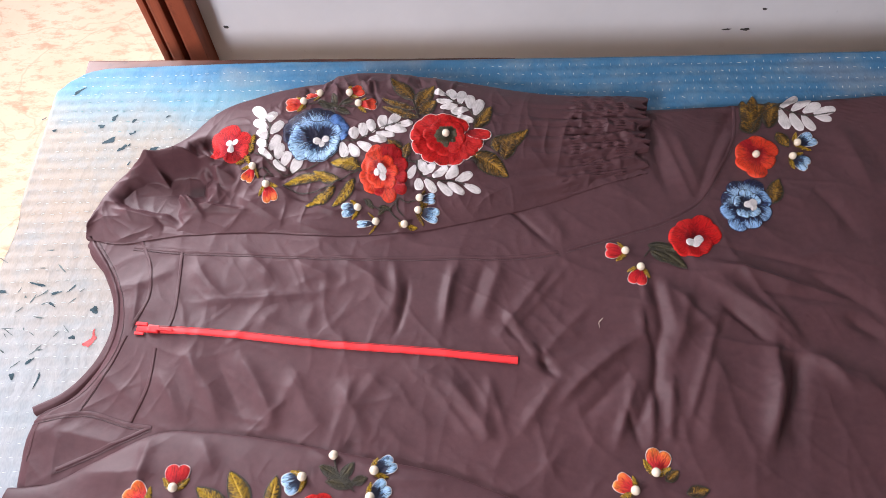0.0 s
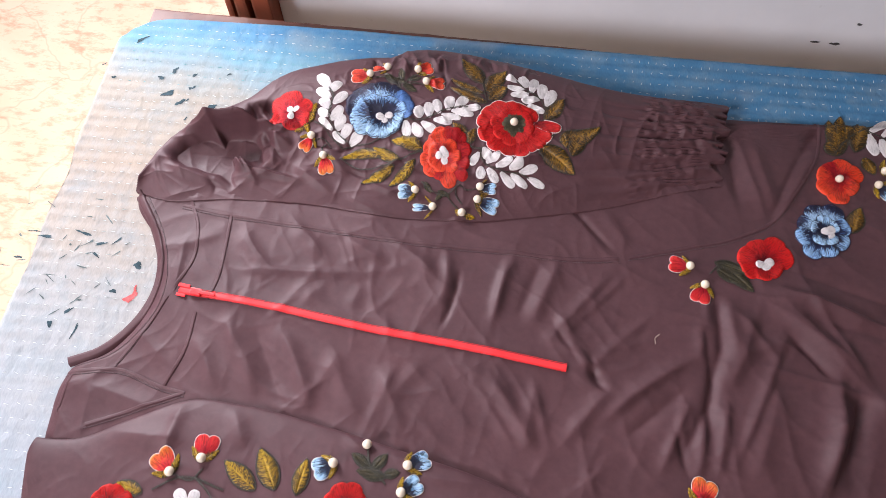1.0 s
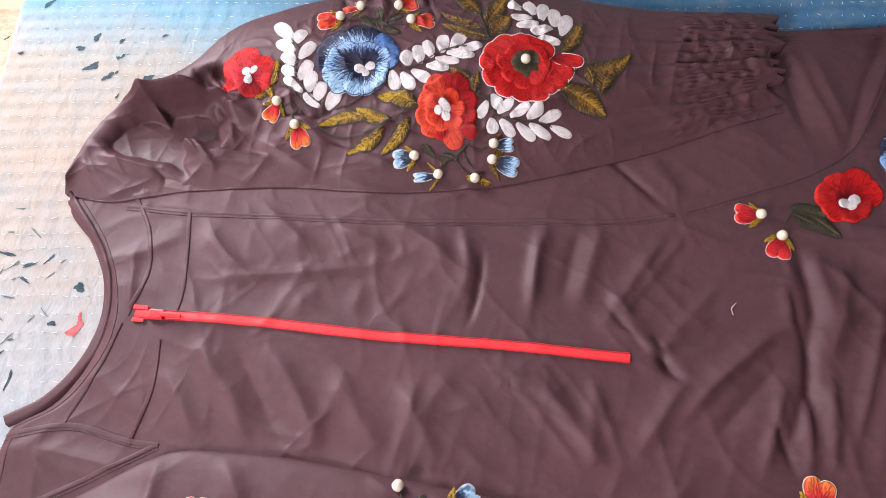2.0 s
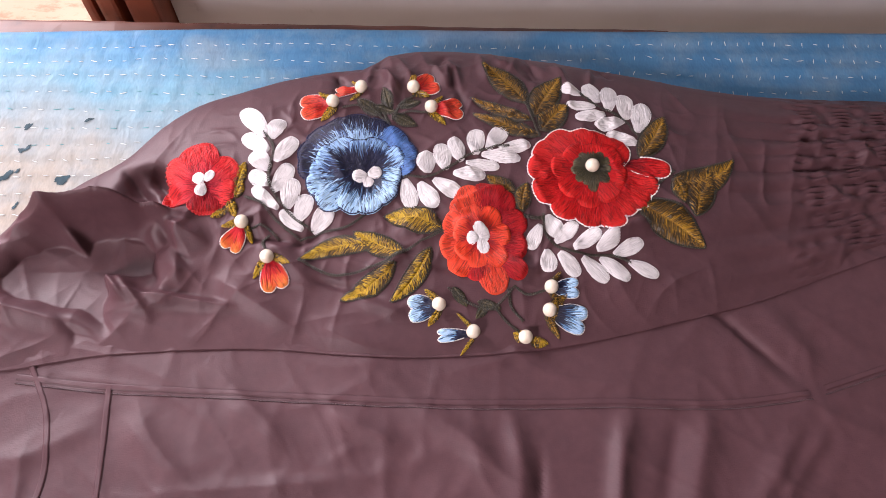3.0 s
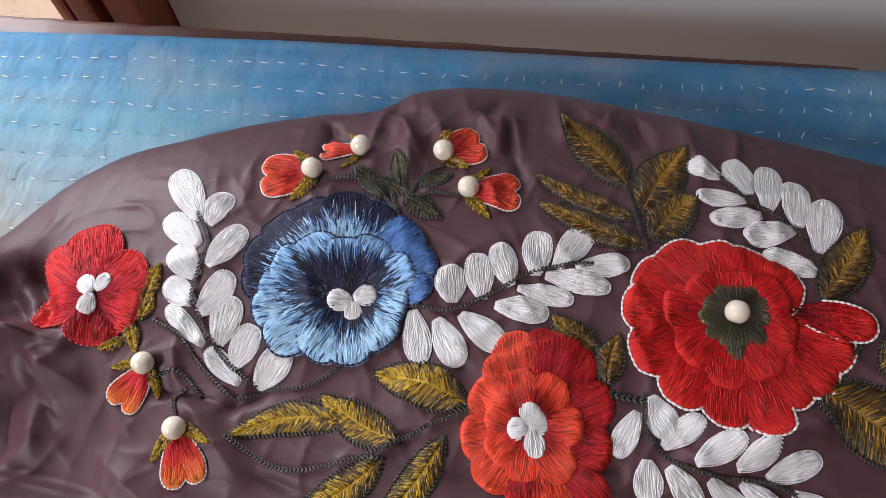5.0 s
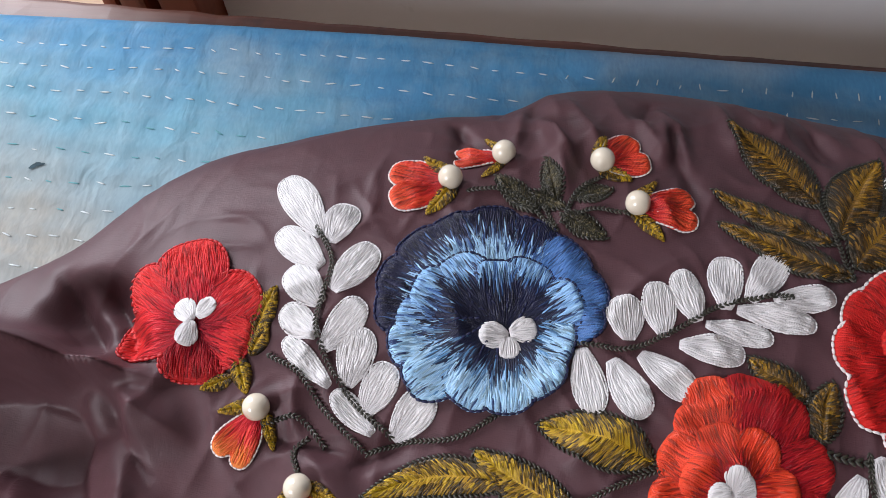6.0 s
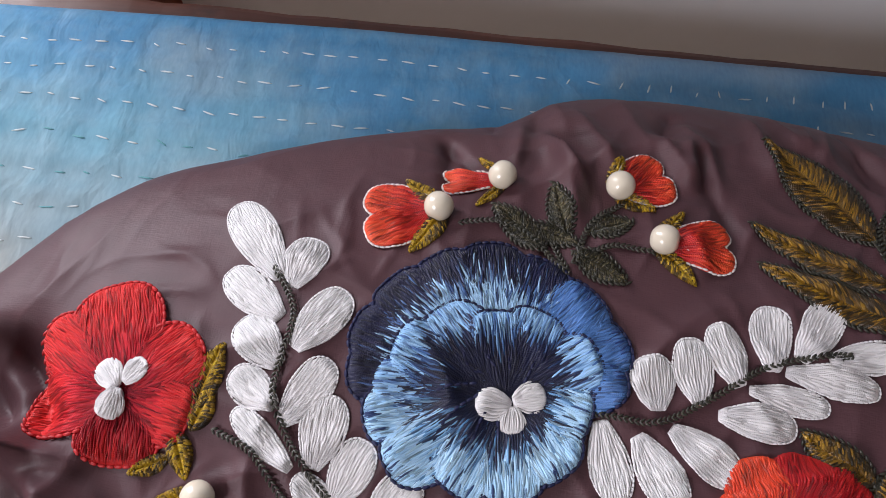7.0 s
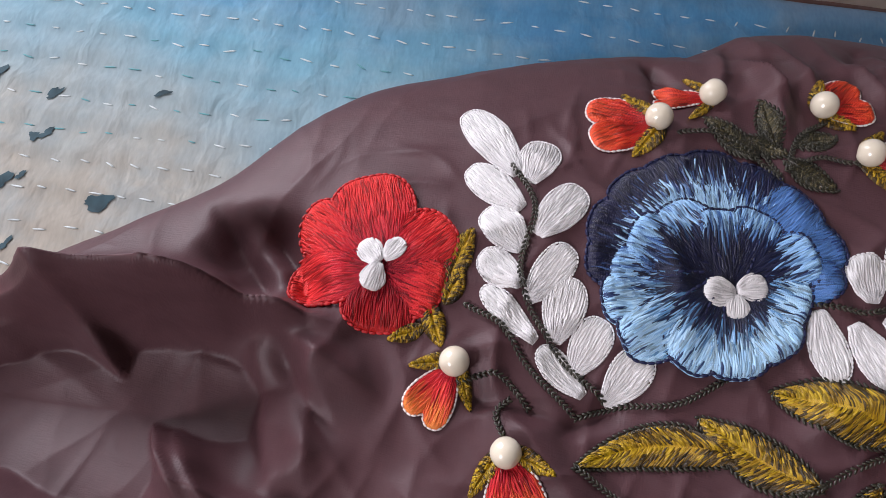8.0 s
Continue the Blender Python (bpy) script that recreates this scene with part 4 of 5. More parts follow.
    v, f, t, g, rim = shape.padding(n, m)
    v2, f2, t2, g2 = shape.threads(JAG[kind])
    f = f + [tuple(q) for q in (f2 + len(v)).tolist()]
    return mesh_object(name, np.concatenate([v, v2]), f, mat, parent, label, True, np.concatenate([t, t2]), np.concatenate([g, g2])), rim

BEAD_V = [(0, 0, 1)] + [(math.cos(k * math.pi / 3) * c, math.sin(k * math.pi / 3) * c, z) for c, z in ((0.75, 0.66), (1.0, 0.0), (0.75, -0.66)) for k in range(6)] + [(0, 0, -1)]
BEAD_F = [(0, 1 + k, 1 + (k + 1) % 6) for k in range(6)]
for _r in range(2):
    BEAD_F += [(1 + _r * 6 + k, 7 + _r * 6 + k, 7 + _r * 6 + (k + 1) % 6, 1 + _r * 6 + (k + 1) % 6) for k in range(6)]
BEAD_F += [(13 + (k + 1) % 6, 13 + k, 19) for k in range(6)]
BEAD = np.array(BEAD_V)

def along(points, pitch, closed=False):
    p = np.array(points + ([points[0]] if closed else []), float)
    if len(p) > 2 and len(p) < 12 and not closed:
        d = np.r_[0, np.cumsum(np.hypot(*np.diff(p, axis=0).T))]
        k = np.linspace(0, d[-1], 60)
        p = np.stack([curve(d, p[:, 0], k), curve(d, p[:, 1], k)], -1)
    d = np.r_[0, np.cumsum(np.hypot(*np.diff(p, axis=0).T))]
    k = np.arange(0, d[-1], pitch)
    x, y = np.interp(k, d, p[:, 0]), np.interp(k, d, p[:, 1])
    gx, gy = np.gradient(x) if len(x) > 1 else np.ones(1), np.gradient(y) if len(y) > 1 else np.zeros(1)
    return x, y, np.arctan2(gy, gx)

def chain(name, points, mat, parent, thick=0.0011, lift=0.0003, closed=False, label="", double=True, flat=0.8):
    """Chain stitch: pairs of slanted thread loops laid along a line."""
    pitch = thick * (1.15 if double else 1.9)
    x, y, a = along(points, pitch, closed)
    if len(x) < 2:
        return None
    z = top_of_dress(x, y) + lift
    vs, fs = [], []
    for i in range(len(x)):
        for side in ((-1, 1) if double else (0,)):
            t = a[i] + side * 0.55
            c, s = math.cos(t), math.sin(t)
            L, W = (thick * 0.85, thick * 0.34) if double else (thick * 1.15, thick * 0.5)
            px = BEAD[:, 0] * L; py = BEAD[:, 1] * W; pz = BEAD[:, 2] * W * flat
            ox, oy = -math.sin(a[i]) * side * thick * 0.32, math.cos(a[i]) * side * thick * 0.32
            base = len(vs) * 20
            vs.append(np.stack([x[i] + ox + c * px - s * py, y[i] + oy + s * px + c * py, z[i] + pz + W * 0.4], -1))
            fs += [tuple(base + k for k in f) for f in BEAD_F]
    ob = mesh_object(name, np.concatenate(vs), fs, mat, parent, label)
    return tagged(ob, label, kind="stuff")

def pearl(x, y, parent, d=0.0072, lift=0.0):
    me = PEARL_MESH
    ob = new("pearl", me)
    ob.parent = parent
    z = float(top_of_dress(np.array([x]), np.array([y]))[0])
    ob.matrix_world = Matrix.Translation((x, y, z + d * 0.44 + lift)) @ Matrix.Rotation(x * 90, 4, "Z") @ Matrix.Scale(d, 4)
    return ob
_bm = bmesh.new()
bmesh.ops.create_uvsphere(_bm, u_segments=24, v_segments=14, radius=0.5)
for _v in _bm.verts:  # the drilled ends dip a little
    k = max(0.0, abs(_v.co.z) - 0.44) / 0.06
    _v.co.z *= 1 - 0.09 * k
    _v.co = Matrix.Rotation(1.25, 3, "X") @ _v.co
PEARL_MESH = bpy.data.meshes.new("pearl")
_bm.to_mesh(PEARL_MESH); _bm.free()
PEARL_MESH.materials.append(PEARL)
PEARL_MESH.polygons.foreach_set("use_smooth", [True] * len(PEARL_MESH.polygons))

def group_part(name, label):
    ob = new(name)
    ob.parent = dress
    return tagged(ob, label)

def flower(label, petals, heart=(), edge=None):
    """petals: rows of (root, tip, width, material, lift); heart: rows of (root, tip, width, material)."""
    ob = group_part("embroidered_flower", label)
    for a, b, w, mat, lift in petals:
        _, rim = patch("petal", a, b, w * 0.87, mat, ob, "fan", 0.0, lift * 0.75, 0.0010, n=18, m=15)
        if edge:
            k = len(rim) // 2
            lo, hi = int(k * 0.35), int(len(rim) - k * 0.35)
            chain("edging", rim[lo:hi], edge, ob, 0.00095, lift * 0.7 + 0.0004, double=False)
    for a, b, w, mat in heart:
        patch("stamen", a, b, w, mat, ob, "drop", 0.0, 0.0015, 0.0007)
    return ob

def sprig(label, stem, drops, mat, cord, kind="drop", dome=0.0009, edge=None, thick=0.0012):
    ob = group_part("embroidered_sprig", label)
    for row in drops:
        a, b, w = row[:3]
        bend = row[3] if len(row) > 3 else 0.0
        mt = row[4] if len(row) > 4 else mat
        _, rim = patch("leaf", a, b, w * (0.94 if kind == "drop" else 1.0), mt, ob, kind, bend, 0.0, dome)
        if edge:
            chain("edging", rim, edge, ob, 0.00115, 0.0003, True)
        elif mt is WHITE:
            chain("edging", rim[2:-1], CORD_SNOW, ob, 0.00052, 0.0003, double=False)
    if stem:
        chain("stem", stem, cord, ob, thick, 0.0009)
    return ob

def bud(x, y, tx, ty, w, mat, sepal, edge=CORD_WHITE, d=0.0072, split=0.42):
    """A heart shaped bud of two lobes with a pearl sewn on its root and two sepals."""
    ob = group_part("embroidered_bud", "heart shaped embroidered bud with a pearl")
    dx, dy = tx - x, ty - y
    L = math.hypot(dx, dy)
    ang = math.atan2(dy, dx)
    for sgn in (-1, 1):
        t = ang + sgn * math.atan2(w * 0.30, L)
        tip = (x + math.cos(t) * L * 1.02, y + math.sin(t) * L * 1.02)
        _, rim = patch("petal", (x, y), tip, w * 0.58, mat, ob, "fan", 0.0, 0.0001 * sgn + 0.0002, 0.0009)
        chain("edging", rim[4:-4] if len(rim) > 12 else rim, edge, ob, 0.00068, 0.0004, double=False)
        ts = ang + sgn * 0.95
        tip = (x + math.cos(ts) * L * 0.72, y + math.sin(ts) * L * 0.72)
        patch("sepal", (x - dx * 0.12, y - dy * 0.12), tip, w * 0.32, sepal, ob, "leaf", 0.0, 0.0, 0.0009)
    pearl(x, y, ob, d)
    return ob

# ---- embroidery ----
sprig("white satin stitch sprig", [(0.0679, 0.2150), (0.0748, 0.2060), (0.0756, 0.1863), (0.0874, 0.1720), (0.1009, 0.1641)], [
    ((0.07, 0.2127), (0.0529, 0.2315), 0.0114),
    ((0.0729, 0.2108), (0.0751, 0.224), 0.0109),
    ((0.0728, 0.2032), (0.0574, 0.2126), 0.01),
    ((0.0774, 0.1967), (0.0856, 0.2118), 0.0109),
    ((0.0752, 0.193), (0.064, 0.2013), 0.0104),
    ((0.0782, 0.1816), (0.0862, 0.1959), 0.0093),
    ((0.0764, 0.1844), (0.0652, 0.19), 0.0088),
    ((0.0865, 0.174), (0.0877, 0.1893), 0.0109),
    ((0.0824, 0.173), (0.0674, 0.1825), 0.0064),
    ((0.0921, 0.1681), (0.097, 0.1817), 0.0098),
    ((0.0959, 0.1641), (0.0834, 0.172), 0.0073),
    ((0.1009, 0.1641), (0.1086, 0.1769), 0.0103),
], WHITE, CORD_DARK, "drop", 0.0009, None, 0.00105)
sprig("white satin stitch sprig", [(0.1440, 0.1964), (0.1560, 0.1964), (0.1680, 0.2040), (0.1801, 0.2134), (0.1978, 0.2190), (0.1949, 0.2177)], [
    ((0.157, 0.1992), (0.154, 0.2106), 0.0107),
    ((0.166, 0.2021), (0.162, 0.2162), 0.0097),
    ((0.1741, 0.2077), (0.168, 0.2209), 0.0092),
    ((0.1811, 0.2125), (0.1801, 0.2276), 0.0101),
    ((0.187, 0.2162), (0.1958, 0.2323), 0.0096),
    ((0.1929, 0.2171), (0.2096, 0.222), 0.0081),
    ((0.184, 0.2134), (0.2047, 0.2125), 0.0076),
    ((0.1761, 0.2077), (0.1939, 0.2068), 0.0066),
    ((0.145, 0.1955), (0.151, 0.1791), 0.0092),
    ((0.153, 0.1936), (0.163, 0.1801), 0.0097),
    ((0.16, 0.1964), (0.175, 0.1879), 0.0097),
    ((0.17, 0.2011), (0.187, 0.2012), 0.0086),
], WHITE, CORD_DARK, "drop", 0.0009, None, 0.00105)
sprig("white satin stitch sprig", [(0.2362, 0.2611), (0.2445, 0.2532), (0.2603, 0.2448), (0.2684, 0.2325)], [
    ((0.2376, 0.2607), (0.226, 0.264), 0.0081),
    ((0.2464, 0.255), (0.2406, 0.2695), 0.0106),
    ((0.2524, 0.2495), (0.2532, 0.2694), 0.01),
    ((0.2623, 0.2457), (0.261, 0.2637), 0.0106),
    ((0.2683, 0.2372), (0.2718, 0.2581), 0.0116),
    ((0.2455, 0.2522), (0.229, 0.2515), 0.007),
    ((0.2505, 0.2476), (0.2339, 0.2427), 0.0081),
    ((0.2613, 0.2448), (0.2447, 0.238), 0.0096),
    ((0.2675, 0.2297), (0.2507, 0.2333), 0.009),
], WHITE, CORD_DARK, "drop", 0.0009, None, 0.00105)
sprig("white satin stitch sprig", [(0.2181, 0.1822), (0.2202, 0.1713), (0.2272, 0.1654), (0.2393, 0.1633), (0.2574, 0.1643), (0.2653, 0.1627)], [
    ((0.2171, 0.1773), (0.2122, 0.1634), 0.0077),
    ((0.2201, 0.1822), (0.2272, 0.1713), 0.0091),
    ((0.2252, 0.1684), (0.2352, 0.1783), 0.0076),
    ((0.2343, 0.1653), (0.2472, 0.1753), 0.0082),
    ((0.2463, 0.1663), (0.2573, 0.1753), 0.0077),
    ((0.2553, 0.1653), (0.2703, 0.1743), 0.008),
    ((0.2212, 0.1644), (0.2232, 0.1533), 0.0091),
    ((0.2272, 0.1634), (0.2383, 0.1533), 0.0081),
    ((0.2393, 0.1623), (0.2533, 0.1523), 0.0081),
    ((0.2483, 0.1633), (0.2644, 0.1543), 0.0077),
    ((0.2634, 0.1633), (0.2794, 0.1582), 0.007),
], WHITE, CORD_DARK, "drop", 0.0009, None, 0.00105)
flower("coral red embroidered flower with white heart", [
    # wine thread on this petal paints the shade where it folds down
    ((0.0432, 0.1812), (0.0453, 0.1668), 0.0207, WINE, 0.0),
    ((0.0432, 0.1812), (0.0586, 0.1795), 0.0183, CORAL, 0.0002),
    ((0.0432, 0.1812), (0.0196, 0.1762), 0.0196, CORAL, 0.0005),
    ((0.0432, 0.1812), (0.02, 0.1927), 0.019, CORAL, 0.0003),
    ((0.0432, 0.1812), (0.0563, 0.1956), 0.0192, CORAL, 0.0005),
    ((0.0432, 0.1812), (0.0325, 0.2048), 0.0247, CORAL, 0.0008),
], [((0.0422, 0.1821), (0.0409, 0.1754), 0.0062, WHITE), ((0.0422, 0.1821), (0.0367, 0.1868), 0.0062, WHITE), ((0.0432, 0.1831), (0.0464, 0.1888), 0.0052, WHITE)], CORD_RED)
flower("orange red embroidered flower with white heart", [
    ((0.186, 0.1664), (0.199, 0.1936), 0.0212, WINE, 0),
    ((0.186, 0.1664), (0.188, 0.1964), 0.0193, WINE, 0.0002),
    ((0.186, 0.1664), (0.177, 0.1936), 0.0193, ORANGE, 0.0002),
    ((0.186, 0.1664), (0.2091, 0.1802), 0.0197, WINE, 0.0002),
    ((0.186, 0.1664), (0.2112, 0.1493), 0.0142, WINE, 0),
    ((0.186, 0.1664), (0.2112, 0.1634), 0.0187, WINE, 0.0003),
    ((0.186, 0.1664), (0.1991, 0.1402), 0.0177, ORANGE, 0.0003),
    ((0.186, 0.1664), (0.187, 0.1453), 0.0152, WINE, 0),
    ((0.186, 0.1664), (0.175, 0.1483), 0.0182, ORANGE, 0.0003),
    ((0.186, 0.1664), (0.167, 0.1593), 0.018, ORANGE, 0.0002),
    ((0.186, 0.1664), (0.168, 0.1752), 0.0178, ORANGE, 0.0003),
    ((0.186, 0.1664), (0.173, 0.186), 0.0168, ORANGE, 0.0004),
    ((0.186, 0.1664), (0.179, 0.1821), 0.0157, ORANGE, 0.0012),
    ((0.186, 0.1664), (0.193, 0.1821), 0.0156, ORANGE, 0.0013),
    ((0.186, 0.1664), (0.2021, 0.1703), 0.0152, ORANGE, 0.0012),
    ((0.186, 0.1664), (0.2001, 0.1544), 0.0147, ORANGE, 0.0013),
    ((0.186, 0.1664), (0.186, 0.1513), 0.0142, ORANGE, 0.0012),
    ((0.186, 0.1664), (0.176, 0.1563), 0.0141, ORANGE, 0.0013),
    ((0.186, 0.1664), (0.173, 0.1693), 0.0142, ORANGE, 0.0012),
], [((0.186, 0.1664), (0.186, 0.1723), 0.0066, WHITE), ((0.186, 0.1664), (0.18, 0.1643), 0.0061, WHITE), ((0.187, 0.1664), (0.19, 0.1584), 0.0062, WHITE), ((0.186, 0.1664), (0.191, 0.1693), 0.0066, WHITE)], None)
flower("large crimson embroidered flower with white edging", [
    ((0.2424, 0.2088), (0.2116, 0.2201), 0.0252, RED, 0),
    ((0.2424, 0.2088), (0.2087, 0.2078), 0.0228, RED, 0.0002),
    ((0.2424, 0.2088), (0.2194, 0.2296), 0.0253, RED, 0.0003),
    ((0.2424, 0.2088), (0.2321, 0.2334), 0.0232, RED, 0.0002),
    ((0.2424, 0.2088), (0.2468, 0.2333), 0.0247, RED, 0.0003),
    ((0.2424, 0.2088), (0.2597, 0.2287), 0.0221, RED, 0.0002),
    ((0.2424, 0.2088), (0.2784, 0.2053), 0.0216, RED, 0),
    ((0.2424, 0.2088), (0.2738, 0.1948), 0.0191, RED, 0.0002),
    ((0.2424, 0.2088), (0.2129, 0.1928), 0.0221, RED, 0.0003),
    ((0.2424, 0.2088), (0.2261, 0.1812), 0.0217, RED, 0.0002),
    ((0.2424, 0.2088), (0.2422, 0.1763), 0.0207, RED, 0.0003),
    ((0.2424, 0.2088), (0.2563, 0.1763), 0.0207, RED, 0.0002),
    ((0.2424, 0.2088), (0.266, 0.188), 0.0176, RED, 0),
], [], CORD_WHITE)
flower("inner crimson petals round a dark green eye", [
    ((0.2424, 0.2107), (0.2206, 0.2097), 0.0193, RED, 0.0014),
    ((0.2424, 0.2107), (0.2283, 0.2201), 0.0186, RED, 0.0015),
    ((0.2424, 0.2107), (0.2411, 0.2249), 0.0191, RED, 0.0014),
    ((0.2424, 0.2107), (0.2568, 0.222), 0.0191, RED, 0.0015),
    ((0.2424, 0.2107), (0.2613, 0.2061), 0.0181, RED, 0.0014),
    ((0.2424, 0.2107), (0.2548, 0.1937), 0.0181, RED, 0.0016),
    ((0.2424, 0.2107), (0.241, 0.188), 0.0177, RED, 0.0014),
    ((0.2424, 0.2107), (0.2279, 0.1947), 0.0187, RED, 0.0015),
], [((0.2423, 0.2117), (0.2532, 0.2108), 0.0062, SEDGE), ((0.2423, 0.2117), (0.2514, 0.2051), 0.006, SEDGE), ((0.2423, 0.2117), (0.2456, 0.2013), 0.006, SEDGE), ((0.2423, 0.2117), (0.2397, 0.2004), 0.006, SEDGE), ((0.2423, 0.2117), (0.2346, 0.2023), 0.0061, SEDGE), ((0.2423, 0.2117), (0.2315, 0.2079), 0.0065, SEDGE), ((0.2423, 0.2117), (0.2324, 0.2135), 0.0065, SEDGE), ((0.2423, 0.2117), (0.2362, 0.2192), 0.0065, SEDGE), ((0.2423, 0.2117), (0.2421, 0.2211), 0.007, SEDGE), ((0.2423, 0.2117), (0.248, 0.2202), 0.0065, SEDGE), ((0.2423, 0.2117), (0.2521, 0.2164), 0.0065, SEDGE), ((0.2434, 0.207), (0.2438, 0.1966), 0.0055, SEDGE), ((0.2464, 0.206), (0.2525, 0.2042), 0.0055, SEDGE)], None)
flower("folded crimson petal with white edging", [
    ((0.259, 0.2154), (0.2848, 0.2146), 0.0146, RED, 0.001),
], [], CORD_WHITE)
pearl(0.2424, 0.2107, dress, 0.0074, 0.001)
flower("blue shaded embroidered flower, navy at the rim", [
    ((0.123, 0.1982), (0.0895, 0.195), 0.0181, INK, 0),
    ((0.123, 0.1982), (0.0887, 0.2044), 0.0217, INK, 0.0002),
    ((0.123, 0.1982), (0.0938, 0.2165), 0.0243, INK, 0.0003),
    ((0.123, 0.1982), (0.1035, 0.2252), 0.0241, INK, 0.0002),
    ((0.123, 0.1982), (0.1152, 0.2311), 0.0225, INK, 0.0003),
    ((0.123, 0.1982), (0.1279, 0.2294), 0.0221, INK, 0.0002),
    ((0.123, 0.1982), (0.1409, 0.2229), 0.024, COBALT, 0.0004),
    ((0.123, 0.1982), (0.149, 0.2134), 0.0203, COBALT, 0.0002),
    ((0.123, 0.1982), (0.15, 0.204), 0.0158, COBALT, 0.0004),
], [], CORD_NAVY)
flower("blue shaded middle petals", [
    ((0.124, 0.1954), (0.0953, 0.1922), 0.0196, NAVY, 0.001),
    ((0.124, 0.1954), (0.0984, 0.2026), 0.0201, NAVY, 0.0013),
    ((0.124, 0.1954), (0.1064, 0.212), 0.0191, NAVY, 0.0012),
    ((0.124, 0.1954), (0.1191, 0.2141), 0.0189, NAVY, 0.0014),
    ((0.124, 0.1954), (0.1298, 0.2162), 0.0189, NAVY, 0.0012),
    ((0.124, 0.1954), (0.1429, 0.2087), 0.0183, NAVY, 0.0013),
], [], CORD_NAVY)
flower("pale blue cupped petals with white heart", [
    ((0.125, 0.1973), (0.0952, 0.1855), 0.0191, AZURE, 0.001),
    ((0.125, 0.1973), (0.102, 0.1769), 0.0191, AZURE, 0.0014),
    ((0.125, 0.1973), (0.116, 0.1751), 0.0194, AZURE, 0.0016),
    ((0.125, 0.1973), (0.129, 0.1751), 0.0194, AZURE, 0.0018),
    ((0.125, 0.1973), (0.139, 0.182), 0.0199, AZURE, 0.0016),
    ((0.125, 0.1973), (0.143, 0.1936), 0.02, AZURE, 0.0014),
], [((0.126, 0.1944), (0.118, 0.1934), 0.0067, WHITE), ((0.126, 0.1944), (0.127, 0.1887), 0.0061, WHITE), ((0.126, 0.1954), (0.1329, 0.1983), 0.0067, WHITE)], CORD_NAVY)
sprig("olive gold embroidered leaves with chain stitched edge", [(0.169, 0.1693), (0.156, 0.1613), (0.147, 0.1543), (0.135, 0.1482), (0.115, 0.1421), (0.0958, 0.1482)], [
    ((0.167, 0.1703), (0.137, 0.1742), 0.0129, -0.001),
    ((0.149, 0.1553), (0.122, 0.1652), 0.0108, 0.001),
    ((0.133, 0.1582), (0.0968, 0.1482), 0.0093, -0.004),
    ((0.145, 0.1502), (0.12, 0.13), 0.0103, 0.002),
    ((0.162, 0.1593), (0.145, 0.1311), 0.0097, 0.002),
], OLIVE, CORD_DARK, "leaf", 0.0012, CORD_DARK, 0.00105)
sprig("brown olive embroidered leaves with chain stitched edge", [(0.2145, 0.2277), (0.2085, 0.2437), (0.2055, 0.2512)], [
    ((0.2065, 0.2503), (0.1811, 0.2783), 0.0161, -0.001),
    ((0.2114, 0.241), (0.225, 0.2715), 0.0157, 0.001),
    ((0.2095, 0.2381), (0.1761, 0.2495), 0.0076, 0.001),
    ((0.2145, 0.2287), (0.1781, 0.2388), 0.0091, 0.001),
    ((0.2154, 0.2325), (0.229, 0.2505), 0.0146, 0.001),
], MOSS, CORD_DARK, "leaf", 0.0012, CORD_DARK, 0.00105)
sprig("olive embroidered leaves with chain stitched edge", None, [
    ((0.2687, 0.2212), (0.2826, 0.2494), 0.0131, -0.001),
    ((0.2029, 0.1927), (0.188, 0.2012), 0.0086, 0.001),
    ((0.207, 0.1831), (0.2089, 0.1984), 0.0086, 0.001),
], MOSS, CORD_DARK, "leaf", 0.0012, CORD_DARK, 0.00105)
sprig("olive embroidered leaves with chain stitched edge", [(0.2688, 0.1957), (0.2811, 0.209), (0.2868, 0.2146)], [
    ((0.2678, 0.1948), (0.3035, 0.1753), 0.0202, 0.001),
    ((0.286, 0.2099), (0.3194, 0.2255), 0.0147, -0.006),
    ((0.2981, 0.1911), (0.3063, 0.2203), 0.0157, 0.001),
    ((0.287, 0.21), (0.2918, 0.1968), 0.0091, 0.001),
], MOSS, CORD_DARK, "leaf", 0.0012, CORD_DARK, 0.00105)
sprig("small olive leaves with chain stitched edge", [(0.0644, 0.1777), (0.0731, 0.1749), (0.0809, 0.1681), (0.0949, 0.1592)], [
    ((0.0586, 0.1805), (0.0621, 0.1957), 0.0067),
    ((0.0594, 0.1767), (0.0618, 0.1862), 0.0059),
    ((0.0555, 0.1766), (0.061, 0.167), 0.0059),
    ((0.0562, 0.1708), (0.0482, 0.1659), 0.0043),
], OLIVE, CORD_DARK, "leaf", 0.001, None, 0.00105)
sprig("small dark green leaves with chain stitched edge", [(0.1075, 0.2344), (0.1191, 0.2368), (0.1338, 0.2266)], [
    ((0.1278, 0.2322), (0.1143, 0.2421), 0.0071),
    ((0.1328, 0.2371), (0.1278, 0.2504), 0.0056),
    ((0.1348, 0.2322), (0.1479, 0.2276), 0.0067),
    ((0.1379, 0.239), (0.1479, 0.2444), 0.0056),
    ((0.123, 0.2379), (0.1358, 0.2352), 0.0051),
], SEDGE, CORD_DARK, "leaf", 0.0009, CORD_DARK, 0.00105)
bud(0.1017, 0.237, 0.0842, 0.2326, 0.0191, EMBER, OLIVE, CORD_WHITE, 0.0072)
bud(0.1152, 0.25, 0.1008, 0.2484, 0.0088, EMBER, OLIVE, CORD_WHITE, 0.0072)
bud(0.1439, 0.2524, 0.156, 0.2605, 0.0167, EMBER, OLIVE, CORD_WHITE, 0.0072)
